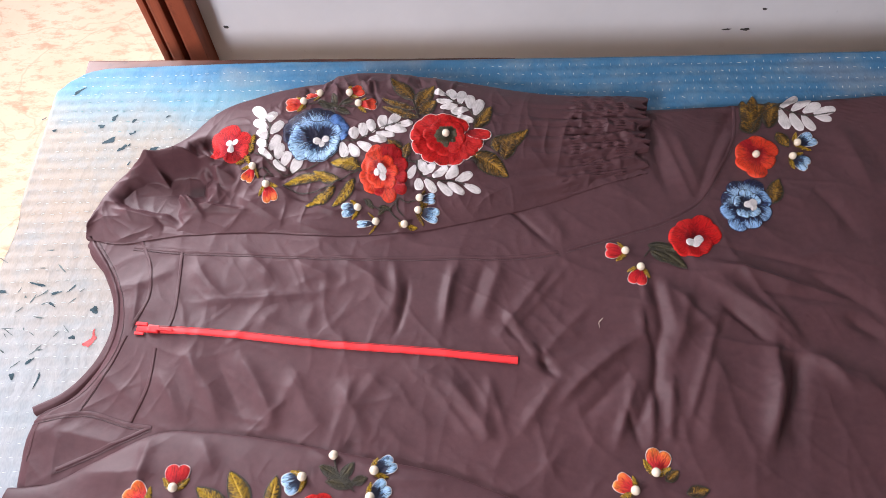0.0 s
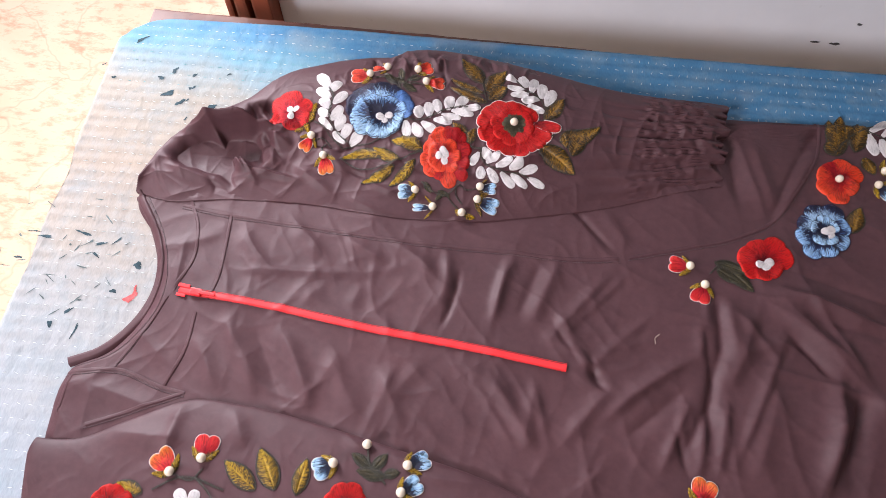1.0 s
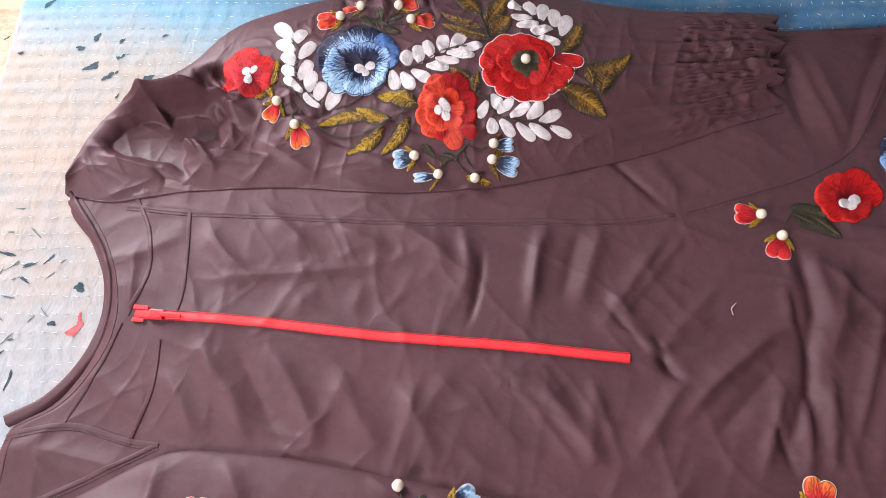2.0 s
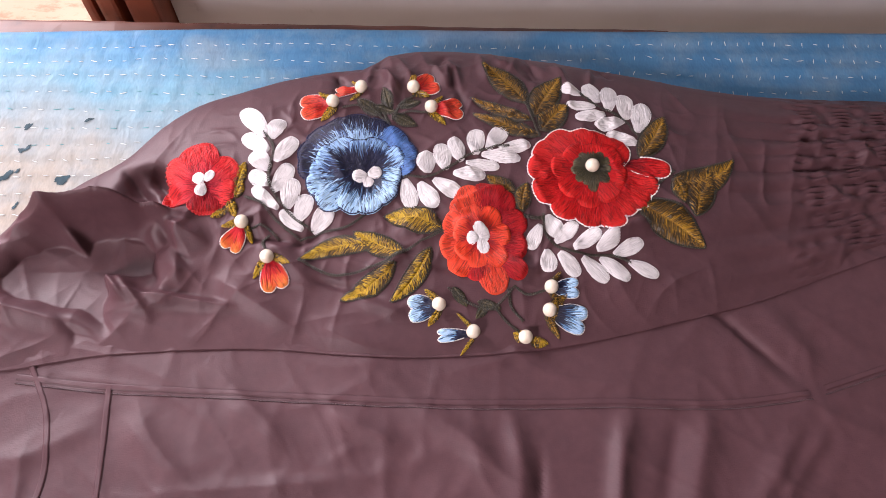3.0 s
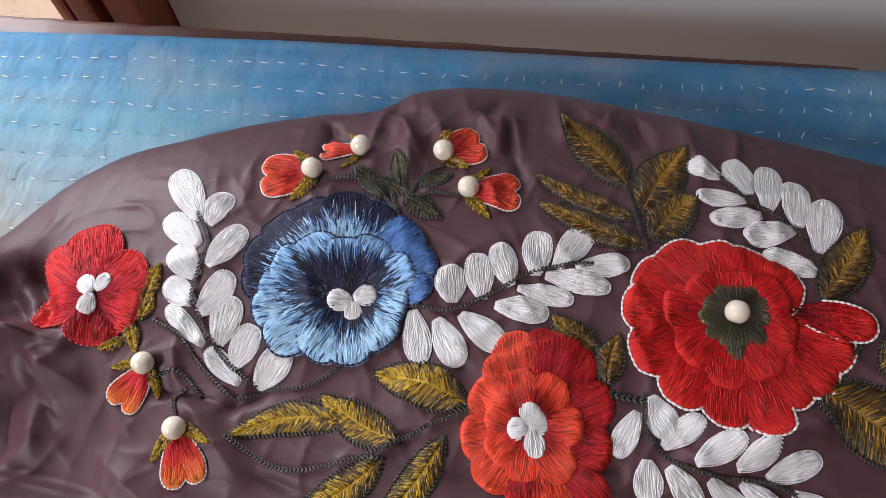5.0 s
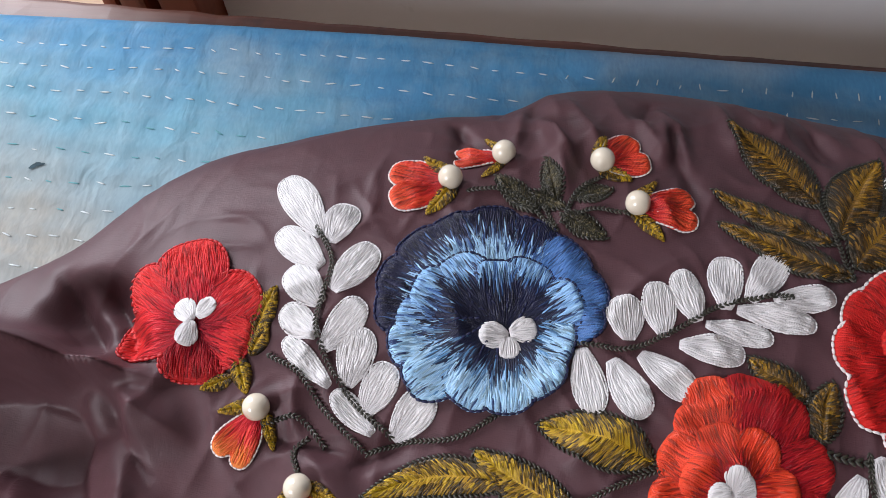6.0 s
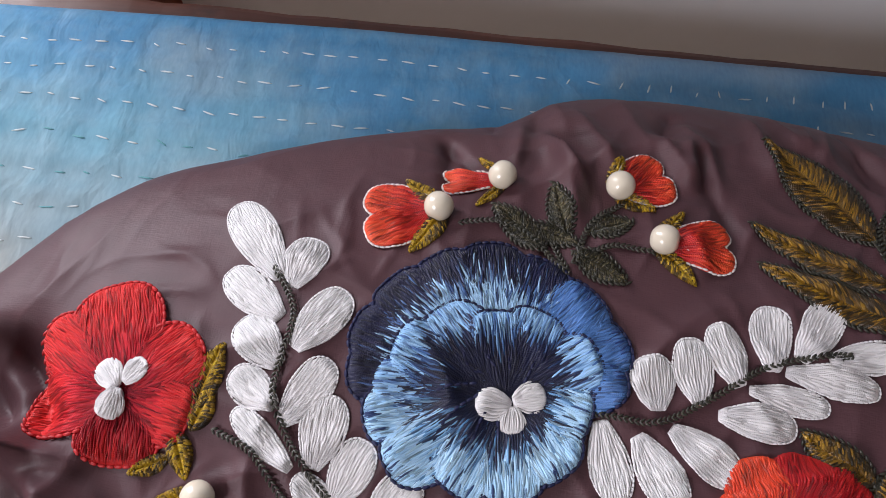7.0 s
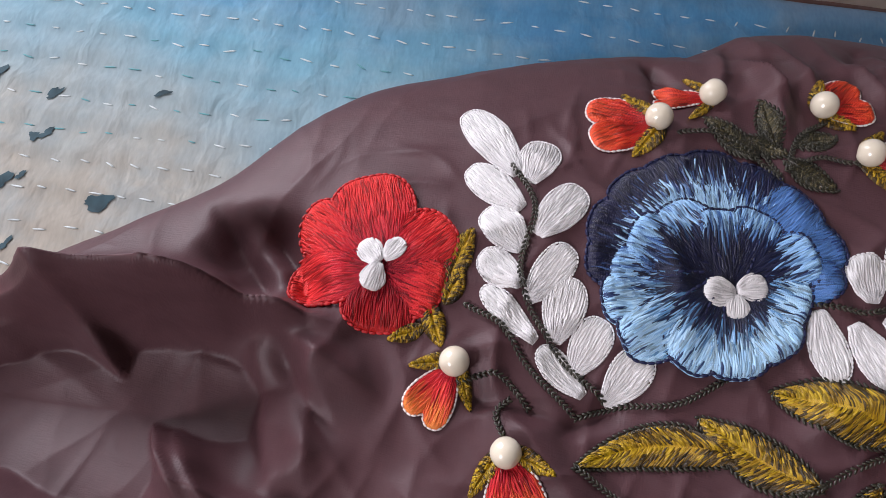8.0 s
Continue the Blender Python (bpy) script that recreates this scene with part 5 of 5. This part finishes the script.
bud(0.155, 0.2388, 0.1721, 0.2416, 0.0147, EMBER, OLIVE, CORD_WHITE, 0.0072)
bud(0.0649, 0.1641, 0.0597, 0.1501, 0.0116, ROSE, OLIVE, CORD_WHITE, 0.0072)
bud(0.0807, 0.1471, 0.0878, 0.132, 0.0145, ROSE, OLIVE, CORD_WHITE, 0.0072)
bud(0.169, 0.1311, 0.154, 0.1281, 0.0133, AZURE, OLIVE, CORD_WHITE, 0.0072)
bud(0.187, 0.12, 0.17, 0.117, 0.0063, AZURE, OLIVE, CORD_WHITE, 0.0072)
bud(0.2241, 0.1341, 0.2431, 0.1311, 0.0142, AZURE, MOSS, CORD_WHITE, 0.0072)
bud(0.2242, 0.1452, 0.2383, 0.1472, 0.0101, AZURE, MOSS, CORD_WHITE, 0.0072)
pearl(0.213, 0.12, dress)
sprig("small olive leaves under a pearl", [(0.195, 0.1352), (0.2041, 0.1261), (0.213, 0.121)], [
    ((0.213, 0.12), (0.207, 0.122), 0.0061),
    ((0.215, 0.119), (0.225, 0.119), 0.0056),
    ((0.2261, 0.1291), (0.2272, 0.1412), 0.0055),
], OLIVE, CORD_DARK, "leaf", 0.001, None, 0.00105)
sprig("dark green stitched stems", [(0.173, 0.1402), (0.183, 0.1342), (0.194, 0.1321), (0.2061, 0.1442)], [
    ((0.175, 0.1412), (0.183, 0.1322), 0.0056),
    ((0.188, 0.1352), (0.2001, 0.1331), 0.0051),
    ((0.193, 0.1342), (0.188, 0.1271), 0.0051),
], SEDGE, CORD_DARK, "leaf", 0.0009, None, 0.00105)
chain("stem", [(0.1358, 0.2332), (0.1379, 0.2409), (0.1459, 0.2494)], CORD_DARK, dress, 0.00105, 0.0006, double=True)
chain("stem", [(0.1348, 0.2294), (0.1439, 0.236), (0.154, 0.236)], CORD_DARK, dress, 0.00105, 0.0006, double=True)
chain("stem", [(0.1338, 0.2266), (0.1288, 0.2371), (0.1288, 0.2478)], CORD_DARK, dress, 0.00105, 0.0006, double=True)
chain("stem", [(0.127, 0.1751), (0.117, 0.1672), (0.1019, 0.1631), (0.0949, 0.1592)], CORD_DARK, dress, 0.00105, 0.0006, double=True)
chain("stem", [(0.0668, 0.1611), (0.0749, 0.1641), (0.0848, 0.1582)], CORD_DARK, dress, 0.00105, 0.0006, double=True)
chain("stem", [(0.0797, 0.1502), (0.0768, 0.1562), (0.0798, 0.1602)], CORD_DARK, dress, 0.00105, 0.0006, double=True)
chain("stem", [(0.205, 0.1811), (0.2121, 0.1802), (0.2191, 0.1802)], CORD_DARK, dress, 0.0016, 0.0006, double=True)
chain("stem", [(0.2061, 0.1442), (0.2111, 0.1412), (0.2222, 0.1442)], CORD_DARK, dress, 0.00105, 0.0006, double=True)
chain("stem", [(0.2031, 0.1422), (0.2051, 0.1341), (0.2111, 0.1281)], CORD_DARK, dress, 0.00105, 0.0006, double=True)
flower("blue embroidered flower on the skirt seam", [
    ((0.521, 0.168), (0.5, 0.175), 0.0233, INK, 0),
    ((0.521, 0.168), (0.499, 0.155), 0.0228, NAVY, 0.0003),
    ((0.521, 0.168), (0.509, 0.14), 0.0223, NAVY, 0),
    ((0.521, 0.168), (0.526, 0.143), 0.0218, NAVY, 0.0003),
    ((0.521, 0.168), (0.542, 0.157), 0.0222, NAVY, 0),
    ((0.521, 0.168), (0.543, 0.179), 0.0233, NAVY, 0.0003),
    ((0.521, 0.168), (0.533, 0.196), 0.0237, INK, 0),
    ((0.521, 0.168), (0.513, 0.193), 0.0248, INK, 0.0003),
    ((0.521, 0.168), (0.51, 0.171), 0.0162, AZURE, 0.0012),
    ((0.521, 0.168), (0.516, 0.153), 0.0163, AZURE, 0.0012),
    ((0.521, 0.168), (0.53, 0.156), 0.0168, AZURE, 0.0012),
    ((0.521, 0.168), (0.533, 0.177), 0.0162, AZURE, 0.0012),
    ((0.521, 0.168), (0.522, 0.184), 0.0157, AZURE, 0.0012),
], [((0.525, 0.165), (0.52, 0.17), 0.0081, WHITE), ((0.525, 0.165), (0.529, 0.174), 0.0076, WHITE), ((0.525, 0.165), (0.529, 0.162), 0.0081, WHITE)], CORD_NAVY)
flower("crimson embroidered flower on the skirt seam", [
    ((0.472, 0.127), (0.45, 0.131), 0.0244, RED, 0),
    ((0.472, 0.127), (0.455, 0.114), 0.0217, RED, 0.0003),
    ((0.472, 0.127), (0.47, 0.11), 0.0213, RED, 0),
    ((0.472, 0.127), (0.487, 0.12), 0.0217, RED, 0.0003),
    ((0.472, 0.127), (0.495, 0.139), 0.0248, RED, 0),
    ((0.472, 0.127), (0.484, 0.152), 0.0227, RED, 0.0003),
    ((0.472, 0.127), (0.463, 0.147), 0.0238, RED, 0),
], [((0.472, 0.126), (0.465, 0.122), 0.007, WHITE), ((0.472, 0.126), (0.475, 0.12), 0.0081, WHITE), ((0.472, 0.126), (0.48, 0.129), 0.0076, WHITE)], None)
flower("orange embroidered flower with a pearl heart", [
    ((0.535, 0.226), (0.517, 0.229), 0.0243, ORANGE, 0),
    ((0.535, 0.226), (0.52, 0.209), 0.0228, ORANGE, 0.0003),
    ((0.535, 0.226), (0.535, 0.199), 0.0238, ORANGE, 0),
    ((0.535, 0.226), (0.552, 0.216), 0.0223, ORANGE, 0.0003),
    ((0.535, 0.226), (0.556, 0.238), 0.0232, ORANGE, 0),
    ((0.535, 0.226), (0.542, 0.247), 0.0232, ORANGE, 0.0003),
    ((0.535, 0.226), (0.525, 0.241), 0.0217, WINE, 0),
], [], None)
pearl(0.535, 0.224, dress, 0.0072, 0.001)
bud(0.411, 0.11, 0.394, 0.111, 0.0162, CORAL, OLIVE, CORD_WHITE, 0.0072)
bud(0.424, 0.095, 0.42, 0.078, 0.0168, CORAL, OLIVE, CORD_WHITE, 0.0072)
sprig("olive leaves by the skirt flowers", [(0.428, 0.107), (0.439, 0.12), (0.452, 0.118)], [
    ((0.432, 0.119), (0.46, 0.114), 0.0116),
    ((0.443, 0.115), (0.464, 0.098), 0.0121),
    ((0.434, 0.113), (0.453, 0.103), 0.0096),
], SEDGE, CORD_DARK, "leaf", 0.0009, CORD_DARK, 0.00105)
sprig("olive leaves above the skirt flowers", [(0.532, 0.251), (0.546, 0.274), (0.571, 0.295)], [
    ((0.537, 0.252), (0.534, 0.301), 0.0201),
    ((0.542, 0.267), (0.545, 0.308), 0.0155),
    ((0.551, 0.259), (0.561, 0.302), 0.0166),
    ((0.544, 0.171), (0.554, 0.199), 0.0146),
    ((0.559, 0.254), (0.567, 0.237), 0.0126),
    ((0.535, 0.251), (0.527, 0.266), 0.0161),
], MOSS, CORD_DARK, "leaf", 0.0009, CORD_DARK, 0.00105)
sprig("white satin stitch sprig on the skirt", [(0.559, 0.287), (0.586, 0.277), (0.616, 0.283)], [
    ((0.565, 0.284), (0.589, 0.311), 0.0105),
    ((0.576, 0.282), (0.597, 0.302), 0.0101),
    ((0.587, 0.281), (0.604, 0.293), 0.0105),
    ((0.597, 0.28), (0.618, 0.288), 0.0101),
    ((0.565, 0.283), (0.569, 0.259), 0.0111),
    ((0.575, 0.279), (0.582, 0.258), 0.0116),
    ((0.586, 0.278), (0.594, 0.259), 0.0106),
    ((0.597, 0.279), (0.613, 0.274), 0.0096),
], WHITE, CORD_DARK, "drop", 0.0009, None, 0.00105)
bud(0.575, 0.241, 0.593, 0.251, 0.0171, AZURE, OLIVE, CORD_WHITE, 0.0072)
bud(0.569, 0.225, 0.584, 0.217, 0.0166, AZURE, OLIVE, CORD_WHITE, 0.0072)
bud(0.43, -0.081, 0.434, -0.063, 0.0196, ROSE, OLIVE, CORD_WHITE, 0.0072)
bud(0.414, -0.096, 0.4, -0.088, 0.0161, ROSE, OLIVE, CORD_WHITE, 0.0072)
sprig("olive leaf on the skirt", None, [
    ((0.453, -0.094), (0.469, -0.09), 0.0091),
    ((0.438, -0.086), (0.447, -0.078), 0.0075),
], MOSS, CORD_DARK, "leaf", 0.0009, CORD_DARK, 0.00105)
bud(0.07, -0.128, 0.069, -0.11, 0.0198, CORAL, OLIVE, CORD_WHITE, 0.0072)
bud(0.051, -0.142, 0.036, -0.13, 0.0184, ROSE, OLIVE, CORD_WHITE, 0.0072)
bud(0.165, -0.111, 0.152, -0.12, 0.0181, AZURE, OLIVE, CORD_WHITE, 0.0072)
bud(0.218, -0.101, 0.232, -0.091, 0.0165, AZURE, OLIVE, CORD_WHITE, 0.0072)
bud(0.218, -0.121, 0.23, -0.11, 0.0155, AZURE, OLIVE, CORD_WHITE, 0.0072)
pearl(0.185, -0.092, dress, 0.0074)
sprig("olive gold leaves on the sleeve", [(0.072, -0.143), (0.082, -0.149), (0.089, -0.155)], [
    ((0.115, -0.141), (0.087, -0.126), 0.0136),
    ((0.129, -0.138), (0.109, -0.112), 0.0157),
    ((0.145, -0.138), (0.145, -0.112), 0.0113),
    ((0.036, -0.16), (0.015, -0.157), 0.01),
], OLIVE, CORD_DARK, "leaf", 0.0009, CORD_DARK, 0.00105)
sprig("dark green leaves on the sleeve", [(0.186, -0.095), (0.192, -0.108), (0.205, -0.117)], [
    ((0.192, -0.108), (0.176, -0.101), 0.0077),
    ((0.194, -0.109), (0.201, -0.096), 0.0078),
    ((0.204, -0.113), (0.183, -0.112), 0.0089),
    ((0.203, -0.111), (0.213, -0.107), 0.0068),
], SEDGE, CORD_DARK, "leaf", 0.0009, CORD_DARK, 0.00105)
flower("crimson embroidered flower on the sleeve", [
    ((0.182, -0.14), (0.165, -0.136), 0.0171, RED, 0),
    ((0.182, -0.14), (0.172, -0.124), 0.0171, RED, 0.0003),
    ((0.182, -0.14), (0.185, -0.121), 0.0171, RED, 0),
    ((0.182, -0.14), (0.194, -0.129), 0.0175, RED, 0.0003),
], [], None)
flower("crimson embroidered flower on the sleeve", [
    ((0.015, -0.172), (0.001, -0.17), 0.0156, RED, 0),
    ((0.015, -0.172), (0.008, -0.16), 0.0156, RED, 0.0003),
    ((0.015, -0.172), (0.02, -0.158), 0.0159, RED, 0),
    ((0.015, -0.172), (0.031, -0.164), 0.0153, RED, 0.0002),
], [], None)
sprig("white satin stitch leaves on the sleeve", None, [
    ((0.07, -0.16), (0.06, -0.153), 0.0089),
    ((0.074, -0.161), (0.074, -0.15), 0.0089),
], WHITE, CORD_DARK, "drop", 0.0009, None, 0.00105)
chain("stem", [(0.054, -0.143), (0.068, -0.144), (0.073, -0.135)], CORD_DARK, dress, 0.0011, 0.0006, double=True)
chain("stem", [(0.043, -0.156), (0.059, -0.144), (0.094, -0.146)], CORD_DARK, dress, 0.0011, 0.0006, double=True)

# ---- zip, seams, neck binding ----
def ribbon(name, points, width, lift, mat, parent, label="", thick=0.0008):
    x, y, a = along(points, 0.002)
    k = np.linspace(-1, 1, 7)
    X = x[:, None] - np.sin(a)[:, None] * k[None] * width / 2
    Y = y[:, None] + np.cos(a)[:, None] * k[None] * width / 2
    Z = top_of_dress(X, Y) + lift + thick * np.clip(1 - np.abs(k) ** 6, 0, 1)[None]
    Z[:, 0] -= thick + lift; Z[:, -1] -= thick + lift
    return mesh_object(name, np.stack([X, Y, Z], -1).reshape(-1, 3), [f for f in grid_faces(len(x), 7)], mat, parent, label)

zipper = new("zipper"); zipper.parent = dress
tagged(zipper, "bright red zip sewn on the front")
ZIP = [(-0.002, 0.0), (0.08, 0.0015), (0.16, -0.0005), (0.24, 0.001), (0.322, 0.0)]
ribbon("tape", ZIP, 0.0070, 0.0006, ZIP_RED, zipper)
chain("teeth", ZIP, ZIP_TEETH, zipper, 0.0012, 0.0009, double=True)
chain("tape_stitching", [(p[0], p[1] + 0.0032) for p in ZIP], ZIP_TEETH, zipper, 0.0007, 0.0012, double=False)
chain("tape_stitching", [(p[0], p[1] - 0.0032) for p in ZIP], ZIP_TEETH, zipper, 0.0007, 0.0012, double=False)
zt = float(top_of_dress(np.array([0.012]), np.array([0.0]))[0])
bm = bmesh.new()
box_mesh(bm, 0.008, -0.0035, zt + 0.001, 0.018, 0.0035, zt + 0.0038, 0.0012)
box_mesh(bm, 0.016, -0.0016, zt + 0.0036, 0.030, 0.0016, zt + 0.0047, 0.0005)
part("slider", bm, ZIP_TEETH, zipper, "red slider with a flat pull")
bm = bmesh.new()
box_mesh(bm, -0.003, -0.0056, zt + 0.0004, 0.005, -0.0030, zt + 0.0016, 0.0004)
box_mesh(bm, -0.004, 0.0028, zt + 0.0004, 0.006, 0.0058, zt + 0.0018, 0.0004)
part("tape_end", bm, ZIP_RED, zipper, "frayed ends of the red tape")

def seam(points, depth=0.0009, name="seam"):
    """A stitched seam: a thin raised lap with a row of stitches beside it."""
    ribbon(name, points, 0.0036, 0.0001, CLOTH, dress, "", 0.0005)
    chain("seam_stitching", [(x + 0.0005, y - 0.0032) for x, y in points], SEAM, dress, 0.0007, 0.0001, double=False)
seam([(-0.03, 0.079), (0.006, 0.078), (0.057, 0.08), (0.107, 0.082), (0.186, 0.086), (0.253, 0.093), (0.314, 0.098), (0.353, 0.106)])
seam([(-0.024, 0.084), (-0.01, 0.062), (-0.002, 0.029), (-0.007, 0.002)])
seam([(0.015, 0.079), (0.021, 0.046), (0.025, 0.014), (0.024, 0.0)])
seam([(-0.01, -0.007), (-0.015, -0.031), (-0.028, -0.072)])
seam([(0.018, -0.016), (0.021, -0.047), (0.016, -0.08)])
seam([(-0.064, -0.085), (-0.021, -0.075), (0.016, -0.081), (0.035, -0.082)])
seam([(0.522, 0.294), (0.515, 0.239), (0.501, 0.207), (0.477, 0.167), (0.442, 0.143), (0.415, 0.132), (0.36, 0.109)])
seam([(-0.057, -0.113), (-0.059, -0.086)])
seam([(-0.03, -0.121), (-0.001, -0.104), (0.034, -0.081)])
ribbon("neck_binding", [(-0.075, 0.083), (-0.047, 0.052), (-0.031, 0.025), (-0.025, -0.007), (-0.032, -0.037), (-0.048, -0.061), (-0.07, -0.076)], 0.009, 0.0004, CLOTH, dress, "stitched bias binding of the round neck", 0.0016)
chain("seam_stitching", [(-0.064, 0.081), (-0.039, 0.052), (-0.023, 0.025), (-0.014, -0.011), (-0.022, -0.042), (-0.038, -0.066), (-0.061, -0.08)], SEAM, dress, 0.0007, 0.0001, double=False)

# ---- running stitches, printed blots and a loose thread ----
def stitch_mesh(L, W):
    me = bpy.data.meshes.new("stitch")
    me.from_pydata([(float(a), float(b), float(c)) for a, b, c in BEAD * np.array([L, W, W * 0.7])], [], BEAD_F)
    me.polygons.foreach_set("use_smooth", [True] * len(me.polygons))
    return me
SEWN = [stitch_mesh(0.0019, 0.00030), stitch_mesh(0.0014, 0.00028), stitch_mesh(0.0024, 0.00032)]
TEAL = [m.copy() for m in SEWN]
for m_ in SEWN:
    m_.materials.append(STITCH)
for m_ in TEAL:
    m_.materials.append(STITCH_TEAL)

def stitches():
    r = random.Random(4)
    single, rest = [], []
    inv = TURN.inverted()
    for row in range(72):
        y0 = 0.298 - row * 0.0122
        x = -0.14 + r.uniform(0, 0.006)
        while x < 0.9:
            x += r.uniform(0.0072, 0.0098)
            y = y0 + 0.0016 * math.sin(x * 21 + row) + r.gauss(0, 0.0004)
            w = TURN @ Vector((x, y, 0))
            if y > quilt_edge_far(np.array([x]))[0] - 0.003:
                continue
            # nothing is sewn where the dress hides the quilt for good
            if w.x > body_left(np.array([w.y]))[0] + 0.03 and w.y < min(body_far(np.array([w.x]))[0], 0.33) - 0.03:
                continue
            if -0.03 < w.x < 0.4 and w.y < far_top(np.array([w.x]))[0] - 0.02:
                continue
            (single if w.y > 0.12 and w.x < 0.30 and len(single) < 300 else rest).append((x, y, r.gauss(-6, 9) if x < 0.16 else r.choice((-8, 80, 84)) + r.gauss(0, 10), r.random()))
    return single, rest
one_by_one, others = stitches()
for x, y, a, k in one_by_one:
    z = float(quilt_height(np.array([x]), np.array([y]))[0])
    ob = new("stitch", (TEAL if (y < 0.27 and k < 0.45) else SEWN)[int(k * 97) % 3])
    ob.parent = quilt
    ob.matrix_local = pose(x, y, z + 0.0001, 0, 0, a)
vs, fs = [], []
for x, y, a, k in others:
    z = float(quilt_height(np.array([x]), np.array([y]))[0])
    c, s = math.cos(radians(a)), math.sin(radians(a))
    L = 0.0016 + 0.001 * k
    base = len(vs) * 20
    vs.append(np.stack([x + c * BEAD[:, 0] * L - s * BEAD[:, 1] * 0.0003, y + s * BEAD[:, 0] * L + c * BEAD[:, 1] * 0.0003, z + BEAD[:, 2] * 0.0003], -1))
    fs += [tuple(base + q for q in f) for f in BEAD_F]
rows_ = mesh_object("running_stitches", np.concatenate(vs), fs, STITCH, quilt)
tagged(rows_, "rows of pale running stitches", kind="stuff")

def blot(x, y, w, h, turn, mat=BLOT, seed=0):
    """A printed blot with a ragged outline, lying in the face of the quilt."""
    r = random.Random(seed * 13 + int(x * 1e4))
    n = 22
    ph = [r.uniform(0, 6.28) for _ in range(4)]
    rim = []
    for k in range(n):
        t = k / n * 6.2832
        q = 1 + 0.28 * math.sin(2 * t + ph[0]) + 0.2 * math.sin(3 * t + ph[1]) + 0.13 * math.sin(5 * t + ph[2]) + 0.1 * math.sin(9 * t + ph[3])
        px, py = math.cos(t) * w * 0.38 * q, math.sin(t) * h * 0.36 * q
        c, s = math.cos(turn), math.sin(turn)
        rim.append((x + c * px - s * py, y + s * px + c * py))
    inv = TURN.inverted()
    loc = [inv @ Vector((a, b, 0)) for a, b in [(x, y)] + rim + [((a + x) / 2, (b + y) / 2) for a, b in rim]]
    X, Y = np.array([p.x for p in loc]), np.array([p.y for p in loc])
    Z = quilt_height(X, Y) + 0.00035
    f = [(0, 1 + n + k, 1 + n + (k + 1) % n) for k in range(n)] + [(1 + n + k, 1 + k, 1 + (k + 1) % n, 1 + n + (k + 1) % n) for k in range(n)]
    return mesh_object("printed_blot", np.stack([X, Y, Z], -1), f, mat, quilt)
blot(-0.0810, 0.2290, 0.009, 0.0035, 1.1, BLOT)
blot(-0.0790, 0.2120, 0.005, 0.004, 0, BLOT)
blot(-0.0500, 0.1950, 0.013, 0.006, 0.2, BLOT)
blot(-0.0470, 0.2370, 0.006, 0.003, 0.3, BLOT)
blot(-0.0760, 0.1980, 0.004, 0.003, 1, BLOT)
blot(-0.0700, 0.1760, 0.006, 0.003, 1.3, BLOT)
blot(-0.1510, 0.2630, 0.016, 0.005, 0.9, BLOT)
blot(-0.1020, 0.2310, 0.01, 0.006, 0.9, BLOT)
blot(-0.1120, 0.2190, 0.009, 0.006, 0.3, BLOT)
blot(-0.0980, 0.2020, 0.014, 0.009, 0.8, BLOT)
blot(-0.1590, 0.2100, 0.005, 0.004, 0, BLOT)
blot(-0.0760, 0.2140, 0.006, 0.004, 1, BLOT)
blot(-0.0820, 0.1940, 0.012, 0.006, 0.7, BLOT)
blot(-0.1750, 0.2240, 0.006, 0.003, 1, BLOT)
blot(-0.1420, 0.0280, 0.016, 0.004, 0.2, BLOT)
blot(-0.1100, 0.0380, 0.02, 0.003, -0.2, BLOT)
blot(-0.0910, 0.0310, 0.014, 0.003, 0.5, BLOT)
blot(-0.0780, 0.0370, 0.01, 0.003, 1, BLOT)
blot(-0.0510, 0.0180, 0.01, 0.008, 0.5, BLOT)
blot(-0.0910, -0.0340, 0.012, 0.003, 0.9, BLOT)
blot(-0.1010, -0.0480, 0.007, 0.006, 0, BLOT)
blot(-0.0620, -0.0090, 0.006, 0.006, 0, BLOT)
blot(-0.0780, -0.0490, 0.014, 0.003, 1.5, BLOT)
blot(-0.1560, 0.0040, 0.01, 0.003, 0, BLOT)
blot(-0.1540, 0.0310, 0.014, 0.002, 0.1, BLOT)
blot(-0.0910, 0.0200, 0.012, 0.0025, -0.4, BLOT)
blot(-0.0450, -0.0120, 0.013, 0.01, 0.6, BLOT_RED)
blot(-0.0440, -0.0050, 0.01, 0.004, 1.6, BLOT_RED)
scribble = random.Random(12)
for _ in range(34):  # a loose scribble of fine printed strokes beside the neck
    blot(scribble.uniform(-0.175, -0.062), scribble.gauss(0.012, 0.030), scribble.uniform(0.004, 0.015), scribble.uniform(0.0009, 0.0020), scribble.gauss(0.3, 0.9), BLOT_GREY, scribble.randrange(99))
chain("lint", [(0.391, 0.044), (0.388, 0.04), (0.389, 0.035)], LINT, dress, 0.0006, 0.0006, double=False, label="pale curl of loose thread")
